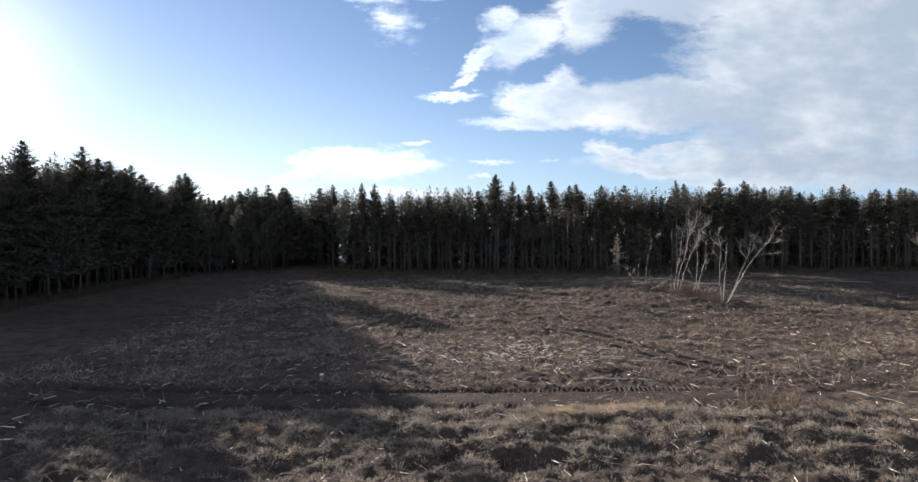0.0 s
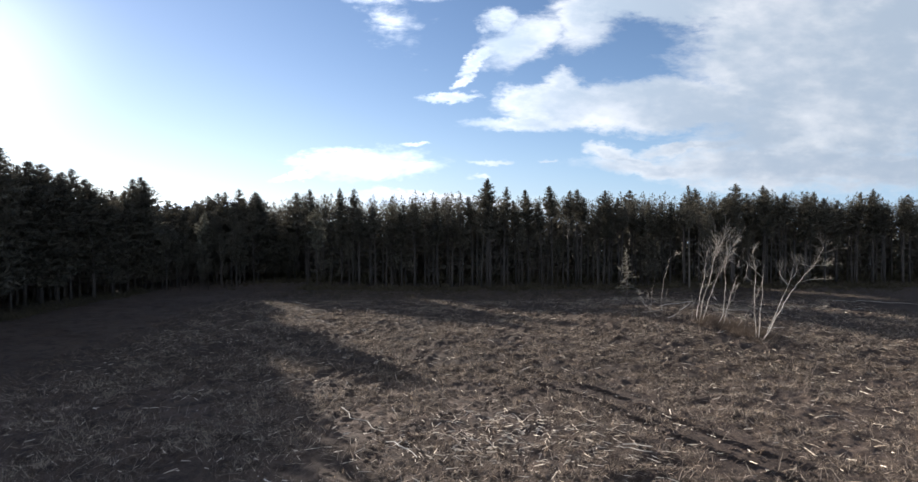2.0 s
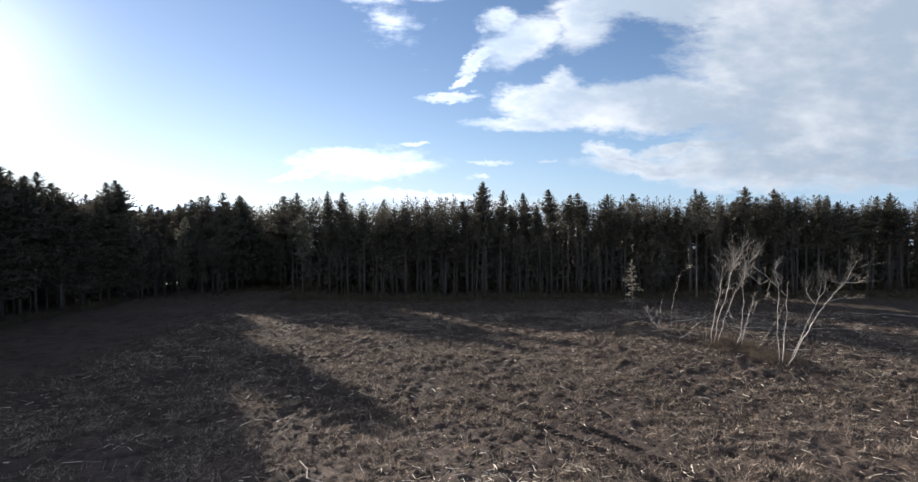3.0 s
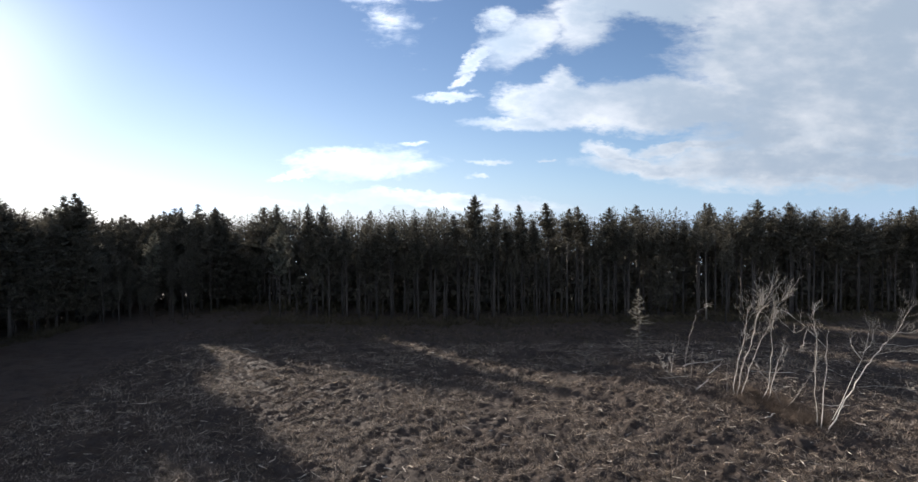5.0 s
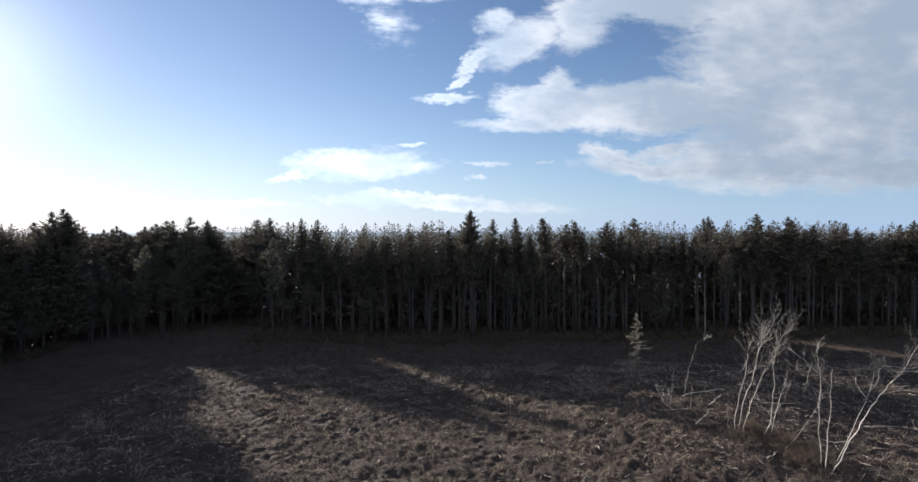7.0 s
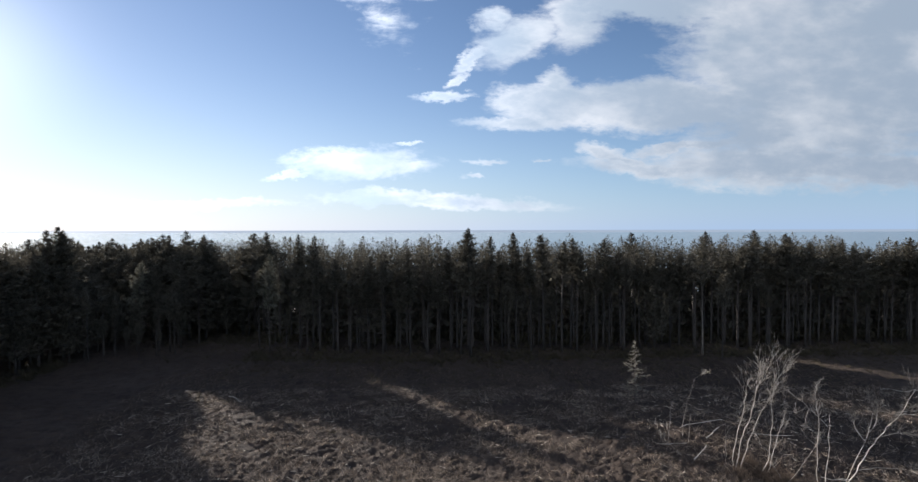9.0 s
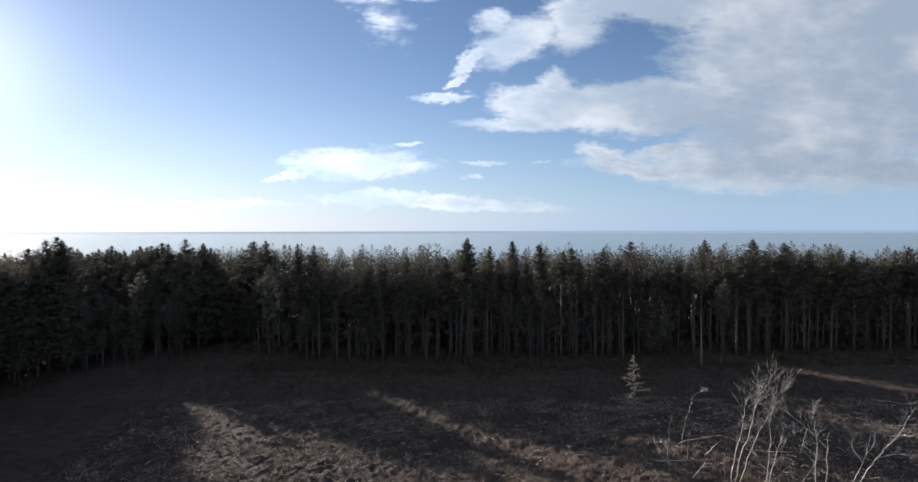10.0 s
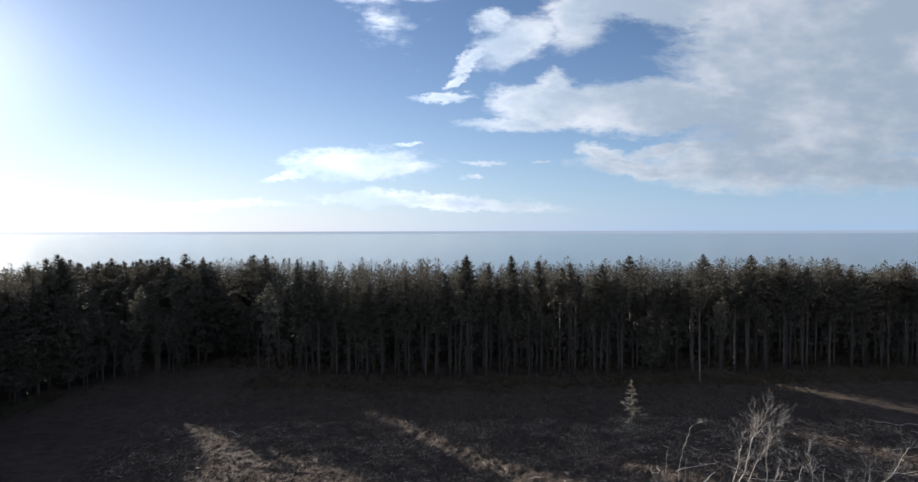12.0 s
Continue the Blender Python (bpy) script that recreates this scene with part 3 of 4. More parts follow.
# The 280 trees of the outer rows are things of their own; the wood behind them is one mass.
SPOTS.sort(key=lambda spot: spot[3])
used = set()
rest = []
for rank, (x, y, h, deep) in enumerate(SPOTS):
    size = h / 19.0
    turn = rnd.uniform(0, 6.28)
    m = Matrix.LocRotScale((x, y, relief(x, y)), Euler((rnd.gauss(0, 0.012), rnd.gauss(0, 0.012), turn)), (size * rnd.uniform(0.85, 1.2), size * rnd.uniform(0.85, 1.2), size))
    if rank >= 280:
        rest.append((m, deep))
        continue
    dense = (-66 < x < -34 and y > 116) or (x < -52 and 45 < y < 112)
    if dense:
        m = m @ Matrix.Diagonal((1.18, 1.18, 1.0, 1.0))
    if x > -34 and deep < 14:
        m = m @ Matrix.Diagonal((1.16, 1.16, 1.0, 1.0))
    kinds = LEAFY if dense or (x < -45 and rnd.random() < 0.45) or rnd.random() < 0.05 else FRONT
    pick = kinds[rnd.randrange(len(kinds))]
    if x > -34 and under_crowns(x, y, deep):
        pick = FRONT[3]
    if pick not in used:
        used.add(pick)
        pick.matrix_basis = m
    else:
        copy_thing(pick, m)


def rear_pine(seed, bare, spread):
    """Corners, faces and number of wood faces of a simpler pine for the depth of the wood."""
    r = random.Random(seed)
    b = Build()
    b.tube([Vector((0, 0, -0.5)), Vector((0.1, 0, 9)), Vector((0, 0.1, 18.9))], [0.17, 0.13, 0.015], 5, False)
    wood = len(b.faces)
    for _ in range(4):
        b.blade(Vector((0, 0, 18.5 + r.uniform(0, 0.3))), Vector((r.gauss(0, 0.08), r.gauss(0, 0.08), 19.1 + r.uniform(0, 0.3))), 0.12, r)
    drop, low, taper = 0.25, 19 * (1 - bare), r.uniform(0.8, 1.15)
    while drop < low:
        reach = spread * (1 - math.exp(-taper * drop / spread)) + 0.06
        fine = drop < 6.5
        turn = r.uniform(0, 6.28)
        for k in range(5 if fine else 3):
            a = turn + k * (1.257 if fine else 2.1) + r.gauss(0, 0.25)
            size = reach * r.uniform(0.7, 1.15)
            out = Vector((math.cos(a), math.sin(a), 0))
            for i in range(2 + int(size * 1.9) if fine else 3):
                far = size * r.uniform(0.1, 1.0)
                p = out * far + Vector((r.gauss(0, 0.12), r.gauss(0, 0.12), 19 - drop + far * 0.2 + r.gauss(0, 0.1)))
                wild = min(1.0, 0.2 + 0.16 * drop)
                d = (out * (1.0 - 0.4 * wild) + Vector((r.gauss(0, 0.5), r.gauss(0, 0.5), r.gauss(0.0, 0.4))) * wild + Vector((0, 0, 0.45))).normalized()
                long = (r.uniform(0.35, 0.75) * min(1.0, 0.45 + 0.16 * drop)) if fine else r.uniform(1.0, 1.8)
                b.blade(p - d * long * 0.4, p + d * long * 0.6, long * (0.36 if drop < 3 else 0.46 if fine else 0.6), r)
        drop += (0.32 + 0.05 * min(drop, 6)) * r.uniform(0.8, 1.2) if fine else 1.0
    return np.array([tuple(v) for v in b.verts]), np.array([f for f in b.faces]), wood


def build_wood(spots):
    kinds = [rear_pine(90 + i, bare, spread) for i, (bare, spread) in enumerate([(0.6, 1.9), (0.64, 1.7), (0.55, 2.1), (0.06, 2.1), (0.04, 2.0), (0.12, 1.9)])]
    verts, quads, marks, base = [], [], [], 0
    for i, (m, deep) in enumerate(spots):
        # Beyond 8 m deep, low-branched kinds keep light from showing between the trunks.
        v, f, wood = kinds[i % 3 + (3 if deep > 8 else 0)]
        a = np.array(m)
        verts.append(v @ a[:3, :3].T + a[:3, 3])
        quads.append(f + base)
        mark = np.ones(len(f), dtype=np.int32)
        mark[:wood] = 0
        marks.append(mark)
        base += len(v)
    verts, quads, marks = np.concatenate(verts), np.concatenate(quads), np.concatenate(marks)
    data = bpy.data.meshes.new("pine_wood")
    data.vertices.add(len(verts))
    data.vertices.foreach_set("co", verts.astype(np.float32).ravel())
    data.loops.add(quads.size)
    data.loops.foreach_set("vertex_index", quads.astype(np.int32).ravel())
    data.polygons.add(len(quads))
    data.polygons.foreach_set("loop_start", np.arange(0, quads.size, 4, dtype=np.int32))
    data.materials.append(BARK)
    data.materials.append(NEEDLES)
    data.polygons.foreach_set("material_index", marks)
    data.update(calc_edges=True)
    return tagged(new("pine_wood", data), "dark mass of plantation pines standing behind the outer rows", "pine wood", kind="stuff")


# Squat trees added deep in the wood to block light gaps.
for _ in range(260):
    x, y = rnd.uniform(-130, 150), rnd.uniform(128, 162)
    tall = rnd.uniform(0.42, 0.74)
    if y > edge_y(x) + 9:
        rest.append((Matrix.LocRotScale((x, y, lie(x, y)), Euler((0, 0, rnd.uniform(0, 6.28))), (0.95, 0.95, max(0.25, min(tall, sunlit_limit(x, y) / 20)))), 99.0))
build_wood(rest)


# ---- bare bleached saplings in the clearing ----
def snag(name, x, y, line, girth, seed, label, twigs=10, reach=1.2, arms=(), crown_from=0.45):
    """A dead sapling: line gives the stem's points (across, back, up) from its foot; arms are long limbs in the same terms."""
    r = random.Random(seed)
    girth *= 0.74
    thing = new(name)
    thing.location = (x, y, ground_z(x, y) - 0.05)
    pts = []
    for i in range(len(line) - 1):
        p0, p1, p2, p3 = (Vector(line[max(0, min(len(line) - 1, k))]) for k in (i - 1, i, i + 1, i + 2))
        for k in range(4):
            t = k / 4
            q = 0.5 * (2 * p1 + (p2 - p0) * t + (2 * p0 - 5 * p1 + 4 * p2 - p3) * t * t + (3 * p1 - p0 - 3 * p2 + p3) * t ** 3)
            pts.append(q + Vector((r.gauss(0, 0.045), r.gauss(0, 0.045), 0)) * (i + k > 0))
    pts.append(Vector(line[-1]))
    count = len(pts)
    girth *= 0.55
    stem = Build()
    stem.tube(pts, [girth * (1.2 if i == 0 else 1 - 0.8 * i / count) for i in range(count)], 7)
    part("trunk", stem, PALE, thing, smooth=True)
    limbs = []
    for arm in arms:
        limb = Build()
        a = [Vector(p) for p in arm]
        fine = [a[0]]
        for p, q in zip(a, a[1:]):
            fine += [p.lerp(q, 0.5) + Vector((r.gauss(0, 0.05), r.gauss(0, 0.05), r.gauss(0, 0.05))), q]
        limb.tube(fine, [girth * 0.55 * (1 - 0.8 * i / len(fine)) for i in range(len(fine))], 6)
        limbs.append(fine)
        part("limb", limb, PALE, thing, smooth=True)
    if twigs:
        spray = Build()

        def fork(start, way, long, thick, level):
            line = bent(start, way, long, 3, 0.13, r, 0.06)
            spray.tube(line, [thick, thick * 0.8, thick * 0.6, thick * 0.35], 3, False)
            if level:
                for _ in range(4 if level > 1 else 3):
                    at = r.uniform(0.25, 1.0) * 3
                    i = min(2, int(at))
                    turned = way.normalized() + Vector((r.gauss(0, 0.45), r.gauss(0, 0.45), r.gauss(0.12, 0.35)))
                    fork(line[i].lerp(line[i + 1], at - i), turned, long * r.uniform(0.4, 0.7), thick * 0.7, level - 1)

        hosts = [(pts, crown_from)] + [(fine, 0.5) for fine in limbs if len(fine) > 4]
        for n_host, (line, low) in enumerate(hosts):
            for _ in range(int(twigs * 1.25) if n_host == 0 else max(3, twigs // 3)):
                i = min(len(line) - 2, int(len(line) * r.uniform(low, 1.0)))
                way = (line[i + 1] - line[i]).normalized() + Vector((r.gauss(0, 0.55), r.gauss(0, 0.55), r.uniform(0.0, 0.5)))
                fork(line[i], way, reach * r.uniform(0.5, 1.2), 0.0105, 2)
        tagged(part("twig_spray", spray, GREYTWIG, thing, "thin bleached twigs"), kind="stuff")
    return tagged(thing, label, "dead sapling", "dead saplings in the clearing")


BARE = "slender bare sapling with bleached bark standing on felled ground"
snag("dead_sapling", 26.91, 64.8, [(0, 0, 0), (-0.09, -0.26, 1.5), (0.16, -0.64, 3.5), (0.29, -1.07, 5.7), (0.33, -1.4, 7.3)], 0.085, 1, BARE, 13, 1.25)
snag("dead_sapling", 27.02, 64.6, [(0, 0, 0), (0.23, -0.34, 2.3), (0.71, -0.72, 4.5), (1.04, -1.14, 6.8), (1.43, -1.31, 7.8), (1.89, -1.6, 9.4)], 0.1, 2, BARE, 17, 1.5,
     [[(0.71, -0.72, 4.5), (1.0, -1.0, 6.6), (1.06, -1.4, 8.0), (0.88, -1.6, 9.2)]])
snag("dead_sapling", 27.32, 64.4, [(0, 0, 0), (0.4, -0.32, 2.4), (1.0, -0.66, 4.4), (1.62, -0.96, 6.0), (2.19, -1.2, 7.3)], 0.085, 3, BARE, 14, 1.3)
snag("dead_sapling", 28.71, 64.0, [(0, 0, 0), (0.46, -0.2, 1.7), (0.44, -0.53, 4.2), (0.3, -0.89, 7.0), (1.02, -1.1, 8.6)], 0.08, 4, BARE, 15, 1.4, (), 0.6)
snag("dead_sapling", 29.29, 64.2, [(0, 0, 0), (0.49, -0.15, 2.4), (0.99, -0.25, 4.0), (1.08, -0.3, 4.7)], 0.085, 5, "short forked bare sapling with bleached bark", 6, 0.6,
     [[(0.55, -0.15, 2.2), (1.02, -0.2, 2.8), (1.3, -0.4, 4.4)], [(0.3, -0.1, 1.4), (-0.5, 0.2, 2.3), (-0.8, 0.3, 3.0)]])
snag("dead_sapling", 26.7, 65.5, [(0, 0, 0), (0.05, 0, 1.3), (-0.02, 0, 2.75)], 0.05, 6, BARE, 0)
snag("dead_sapling", 30.34, 59.8, [(0, 0, 0), (-0.14, 0, 1.13), (-0.25, 0, 4.0), (-0.21, 0, 6.5), (-0.52, 0, 8.45)], 0.085, 7, BARE, 8, 0.9,
     [[(0.48, 0, 5.8), (-0.3, 0, 6.6), (-1.33, 0, 7.6), (-2.26, 0, 8.35)], [(-1.0, 0, 7.3), (-1.5, 0.1, 6.9), (-1.9, 0.1, 6.9)], [(-0.9, 0, 7.1), (-1.0, 0.2, 6.2), (-0.7, 0.3, 5.6)]], 0.7)
snag("dead_sapling", 30.26, 59.4, [(0, 0, 0), (0.14, 0, 2.0), (0.35, 0, 4.5), (0.47, 0, 7.1)], 0.085, 8, "straight bare sapling with a snapped top and bleached bark", 0)
snag("dead_sapling", 29.7, 62.5, [(0, 0, 0), (1.04, -0.43, 1.9), (1.84, -1.0, 4.1)], 0.065, 9, "leaning bare sapling with bleached bark", 4, 0.6, [[(0.0, 0, 0.1), (-0.6, 0.2, 1.0), (-0.95, 0.3, 1.6)], [(0.1, -0.1, 0.1), (0.8, -0.5, -0.1), (1.4, -1.0, -0.2)]])
snag("dead_sapling", 30.63, 59.2, [(0, 0, 0), (0.94, -0.1, 1.82), (1.78, -0.19, 3.46), (2.62, -0.27, 5.0), (3.57, -0.34, 6.12), (4.52, -0.4, 7.23), (5.35, -0.5, 8.95)], 0.1, 10,
     "large bare sapling leaning far over, with bleached bark", 12, 1.2, [[(1.8, -0.2, 3.2), (3.2, 0.1, 3.2), (4.9, 0.1, 3.1), (6.0, -0.3, 2.85)], [(0.3, 0, 0.75), (1.3, -0.15, 3.2), (2.0, -0.26, 4.9), (2.45, -0.37, 6.7), (2.5, -0.4, 7.2)],
      [(4.5, -0.4, 7.1), (4.05, -0.3, 7.0), (3.2, -0.45, 7.2)], [(4.5, -0.4, 7.1), (5.0, -0.4, 7.05), (5.6, -0.5, 7.2)], [(3.0, -0.3, 5.5), (3.9, -0.4, 5.75), (5.2, -0.4, 5.7)], [(2.1, -0.26, 5.2), (1.5, -0.2, 6.0), (1.35, -0.2, 6.7)], [(2.3, -0.3, 5.8), (2.9, -0.2, 6.5), (3.0, -0.2, 7.3)]], 0.5)
snag("dead_sapling", 24.92, 69.4, [(0, 0, 0), (-0.14, -0.38, 0.88), (-0.35, -1.14, 2.6), (-0.3, -2.04, 4.54), (-0.23, -2.67, 5.9), (0.4, -2.9, 6.4)], 0.07, 12, "thin bare sapling with bleached bark and a bent-over tip", 5, 0.55, (), 0.9)
snag("dead_sapling", 25.08, 68.6, [(0, 0, 0), (0.02, -0.12, 1.6), (0.06, -0.2, 2.8)], 0.05, 13, BARE, 0)
snag("dead_sapling", 23.9, 69.9, [(0, 0, 0), (0.1, -0.1, 1.9), (0.3, -0.2, 3.7)], 0.04, 14, BARE, 0)
snag("dead_sapling", 23.62, 66.5, [(0, 0, 0), (-1.1, 0, 1.0), (-1.9, 0, 1.75)], 0.065, 15, "low broken bare sapling with forked bleached limbs", 4, 0.6, [[(-1.85, 0, 1.7), (-2.0, 0.1, 2.3), (-2.3, 0.1, 3.0)], [(-1.2, 0, 1.1), (-1.1, 0.1, 1.8), (-1.25, 0.2, 2.4)]])
snag("dead_sapling", 66.5, 71.0, [(0, 0, 0), (-0.8, 0, 2.6), (-2.2, 0, 5.2), (-4.6, 0, 7.6)], 0.2, 16, BARE, 14, 1.6)


def spruce(x, y, height):
    r = random.Random(77)
    thing = new("spruce_sapling")
    thing.location = (x, y, ground_z(x, y) - 0.05)
    stem = Build()
    stem.tube([Vector((0, 0, 0)), Vector((0.05, 0, height * 0.5)), Vector((0, 0, height))], [0.08, 0.05, 0.012], 6)
    part("trunk", stem, TWIG, thing, smooth=True)
    crown = Build()
    z = height * 0.2
    while z < height * 0.985:
        f = z / height
        turn = r.uniform(0, 6.28)
        for k in range(4):
            if r.random() < 0.2:
                continue
            a = turn + k * 1.57 + r.gauss(0, 0.4)
            size = ((1 - f) * 2.3 * r.uniform(0.35, 1.2) + 0.1) * min(1.0, 0.3 + 1.8 * f)
            arm = bent(Vector((0, 0, z + r.gauss(0, 0.1))), Vector((math.cos(a), math.sin(a), r.gauss(0.0, 0.2) + 0.3 * f)), size, 3, 0.14, r, -0.03)
            crown.tube(arm, [0.018, 0.013, 0.008, 0.003], 3, False)
            for j in range(int(size * 30) + 6):
                s = r.uniform(0.15, 1.0) * 3
                base = arm[min(2, int(s))].lerp(arm[min(2, int(s)) + 1], s - min(2, int(s)))
                d = Vector((math.cos(a) * 0.5 + r.gauss(0, 0.6), math.sin(a) * 0.5 + r.gauss(0, 0.6), r.gauss(-0.1, 0.5))).normalized()
                crown.blade(base, base + d * r.uniform(0.1, 0.28), 0.04, r)
        z += 0.42 * r.uniform(0.7, 1.35) * (1.1 - 0.4 * f)
    part("crown", crown, SPRUCE, thing)
    return tagged(thing, "small pale spruce sapling with thin ragged branches", "spruce")


spruce(23.6, 77.8, 6.9)

# ---- fallen poles, cut pieces and slash ----
rnd = random.Random(21)


def piece(length, girth, mat, seed, knots=3):
    """A lying piece of wood along x, its middle at the origin."""
    r = random.Random(seed)
    b = Build()
    pts = [Vector((length * (i / 5 - 0.5), r.gauss(0, 0.035) * length, r.gauss(0, 0.01) * length)) for i in range(6)]
    b.tube(pts, [girth * r.uniform(0.75, 1.1) * (1.1 - 0.07 * i) for i in range(6)], 6)
    for _ in range(knots):
        p = pts[r.randrange(1, 5)]
        b.tube(bent(p, Vector((r.gauss(0.3, 0.3), r.gauss(0, 1), r.gauss(0.4, 0.4))), girth * r.uniform(2, 5), 2, 0.15, r), [girth * 0.35, girth * 0.25, girth * 0.12], 4, False)
    return b.mesh("branch_piece", mat, False)


PIECES = [piece(0.8, 0.034, SLASH, i, 1) for i in range(4)] + [piece(1.1, 0.024, SLASH, 9 + i, 3) for i in range(3)] + [piece(1.3, 0.026, OLDWOOD, 19 + i, 4) for i in range(3)]


def scatter_piece(x, y, size, turn, tilt=0.0):
    which = rnd.randrange(len(PIECES))
    ob = new("branch_piece", PIECES[which])
    ob.matrix_basis = Matrix.LocRotScale((x, y, ground_z(x, y) + 0.035 * size), Euler((rnd.uniform(0, 6.28), tilt, turn)), (size, size, size))
    tagged(ob, "pale broken piece of pine lying on the soil" if which < 7 else "grey weathered branch lying on the soil", "branch", "branches left on the clearing")


for _ in range(110):
    x, y = rnd.gauss(4.5, 4.6), rnd.gauss(38.6, 2.6)
    scatter_piece(x, y, rnd.uniform(0.3, 0.95), rnd.gauss(-0.6, 0.8), rnd.gauss(0, 0.12))
for _ in range(140):
    x, y = rnd.uniform(-10, 45), rnd.uniform(31, 74)
    scatter_piece(x, y, rnd.uniform(0.3, 1.05), rnd.gauss(-0.6, 0.9), rnd.gauss(0, 0.08))

for x, y, length, turn, tilt in ((30.4, 69.8, 9.0, -0.02, 0.0), (27.4, 71.4, 4.2, 0.2, -0.12), (27.6, 69.4, 2.0, 0.5, -0.3), (23.0, 28.4, 2.6, -0.9, 0), (60, 86, 6, -0.3, 0), (56, 80, 7, 0.1, 0), (64, 84, 5, -0.5, 0), (36, 47, 4.5, 0.3, 0), (40, 52, 5, 0.15, 0), (-21, 84, 3, -0.7, 0), (25.2, 66.5, 3.0, 0.9, -0.1), (23.2, 67.6, 2.4, -0.5, -0.2), (31.5, 61.5, 2.0, 0.3, 0), (33.5, 63.5, 3.4, -0.2, 0), (27.6, 61.0, 1.6, 0.7, 0), (38.0, 58.0, 3.0, 0.5, 0), (9.8, 31.9, 4.2, 0.03, 0), (-6.8, 33.6, 4.1, -0.63, 0), (-4.0, 41.0, 5.4, -0.95, 0), (-1.1, 36.7, 2.6, -0.8, 0), (10.7, 36.4, 1.8, -0.7, -0.1), (11.0, 36.8, 1.5, -0.5, -0.15)):
    ob = new("fallen_pole", piece(length, 0.03, PALE, int(length * 10 + x), 5))
    ob.data.name = "fallen_pole"
    ob.matrix_basis = Matrix.LocRotScale((x, y, ground_z(x, y) + 0.1 + abs(math.sin(tilt)) * length / 2), Euler((0, tilt, turn)), None)
    tagged(ob, "long thin bleached pole lying on the felled ground", "pole")

litter = Build()
for _ in range(3000):
    if rnd.random() < 0.16:
        x, y = rnd.gauss(4.6, 3.6), rnd.gauss(38.2, 2.4)
    else:
        x, y = rnd.uniform(-30, 60), rnd.uniform(14, 84)
    long = rnd.uniform(0.15, 0.7)
    a = rnd.uniform(0, 6.28)
    d = Vector((math.cos(a), math.sin(a), rnd.gauss(0, 0.18))) * long
    p = Vector((x, y, ground_z(x, y) + 0.03))
    litter.tube([p, p + d], [0.02, 0.012], 3, False)
tagged(new("wood_litter", litter.mesh("wood_litter", SLASH)), "pale chips and splintered twigs strewn over the soil", "wood litter", kind="stuff")

twigs = Build()
for _ in range(5200):
    x, y = rnd.uniform(-32, 60), rnd.uniform(13, 88)
    long = rnd.uniform(0.3, 1.1)
    a = rnd.uniform(0, 6.28)
    d = Vector((math.cos(a), math.sin(a), rnd.uniform(-0.05, 0.5))) * long
    p = Vector((x, y, ground_z(x, y)))
    twigs.tube([p, p + d * 0.5 + Vector((0, 0, 0.05)), p + d], [0.016, 0.012, 0.005], 3, False)
tagged(new("twig_litter", twigs.mesh("twig_litter", OLDWOOD)), "dark dead twigs and branch litter over the clearing", "twig litter", kind="stuff")

# ---- a pale cut stump beside the track ----
stump = new("tree_stump")
stump.location = (-9.1, 32.4, ground_z(-9.1, 32.4) - 0.05)
b = Build()
b.tube([Vector((0, 0, 0)), Vector((0.02, 0, 0.15)), Vector((0.03, 0.01, 0.42))], [0.24, 0.17, 0.15], 10)
part("bark", b, OLDWOOD, stump, smooth=True)
b = Build()
b.tube([Vector((0.03, 0.01, 0.415)), Vector((0.03, 0.01, 0.43)), Vector((0.03, 0.01, 0.445))], [0.152, 0.15, 0.14], 10)
part("cut_face", b, SLASH, stump, "pale sawn wood")
tagged(stump, "short pale tree stump with a sawn top", "stump")

# ---- brush and dry grass ----
def tuft(b, x, y, size, count, width, r, spread=0.6):
    z = ground_z(x, y)
    for _ in range(count):
        root = Vector((x + r.gauss(0, 0.12) * size, y + r.gauss(0, 0.12) * size, z - 0.03))
        tip = root + Vector((r.gauss(0, spread), r.gauss(0, spread), r.uniform(0.35, 1.0))) * size * r.uniform(0.6, 1.1)
        b.spike(root, tip, width * size, r)


def dome(b, x, y, size, count, r):
    """A low round bush of short twigs."""
    z = ground_z(x, y)
    wide = Vector((r.uniform(0.9, 1.6), r.uniform(0.8, 1.2), r.uniform(0.6, 0.95)))
    for _ in range(count):
        a, up = r.uniform(0, 6.28), r.uniform(0.0, 1.0)
        side = math.sqrt(1 - up * up)
        out = Vector((math.cos(a) * side, math.sin(a) * side, up))
        root = Vector((x, y, z - 0.04)) + Vector((out.x * wide.x, out.y * wide.y, out.z * wide.z)) * size * r.uniform(0.55, 0.95)
        b.spike(root, root + (out + Vector((r.gauss(0, 0.5), r.gauss(0, 0.5), r.gauss(0.3, 0.4)))) * r.uniform(0.07, 0.17), 0.03, r)


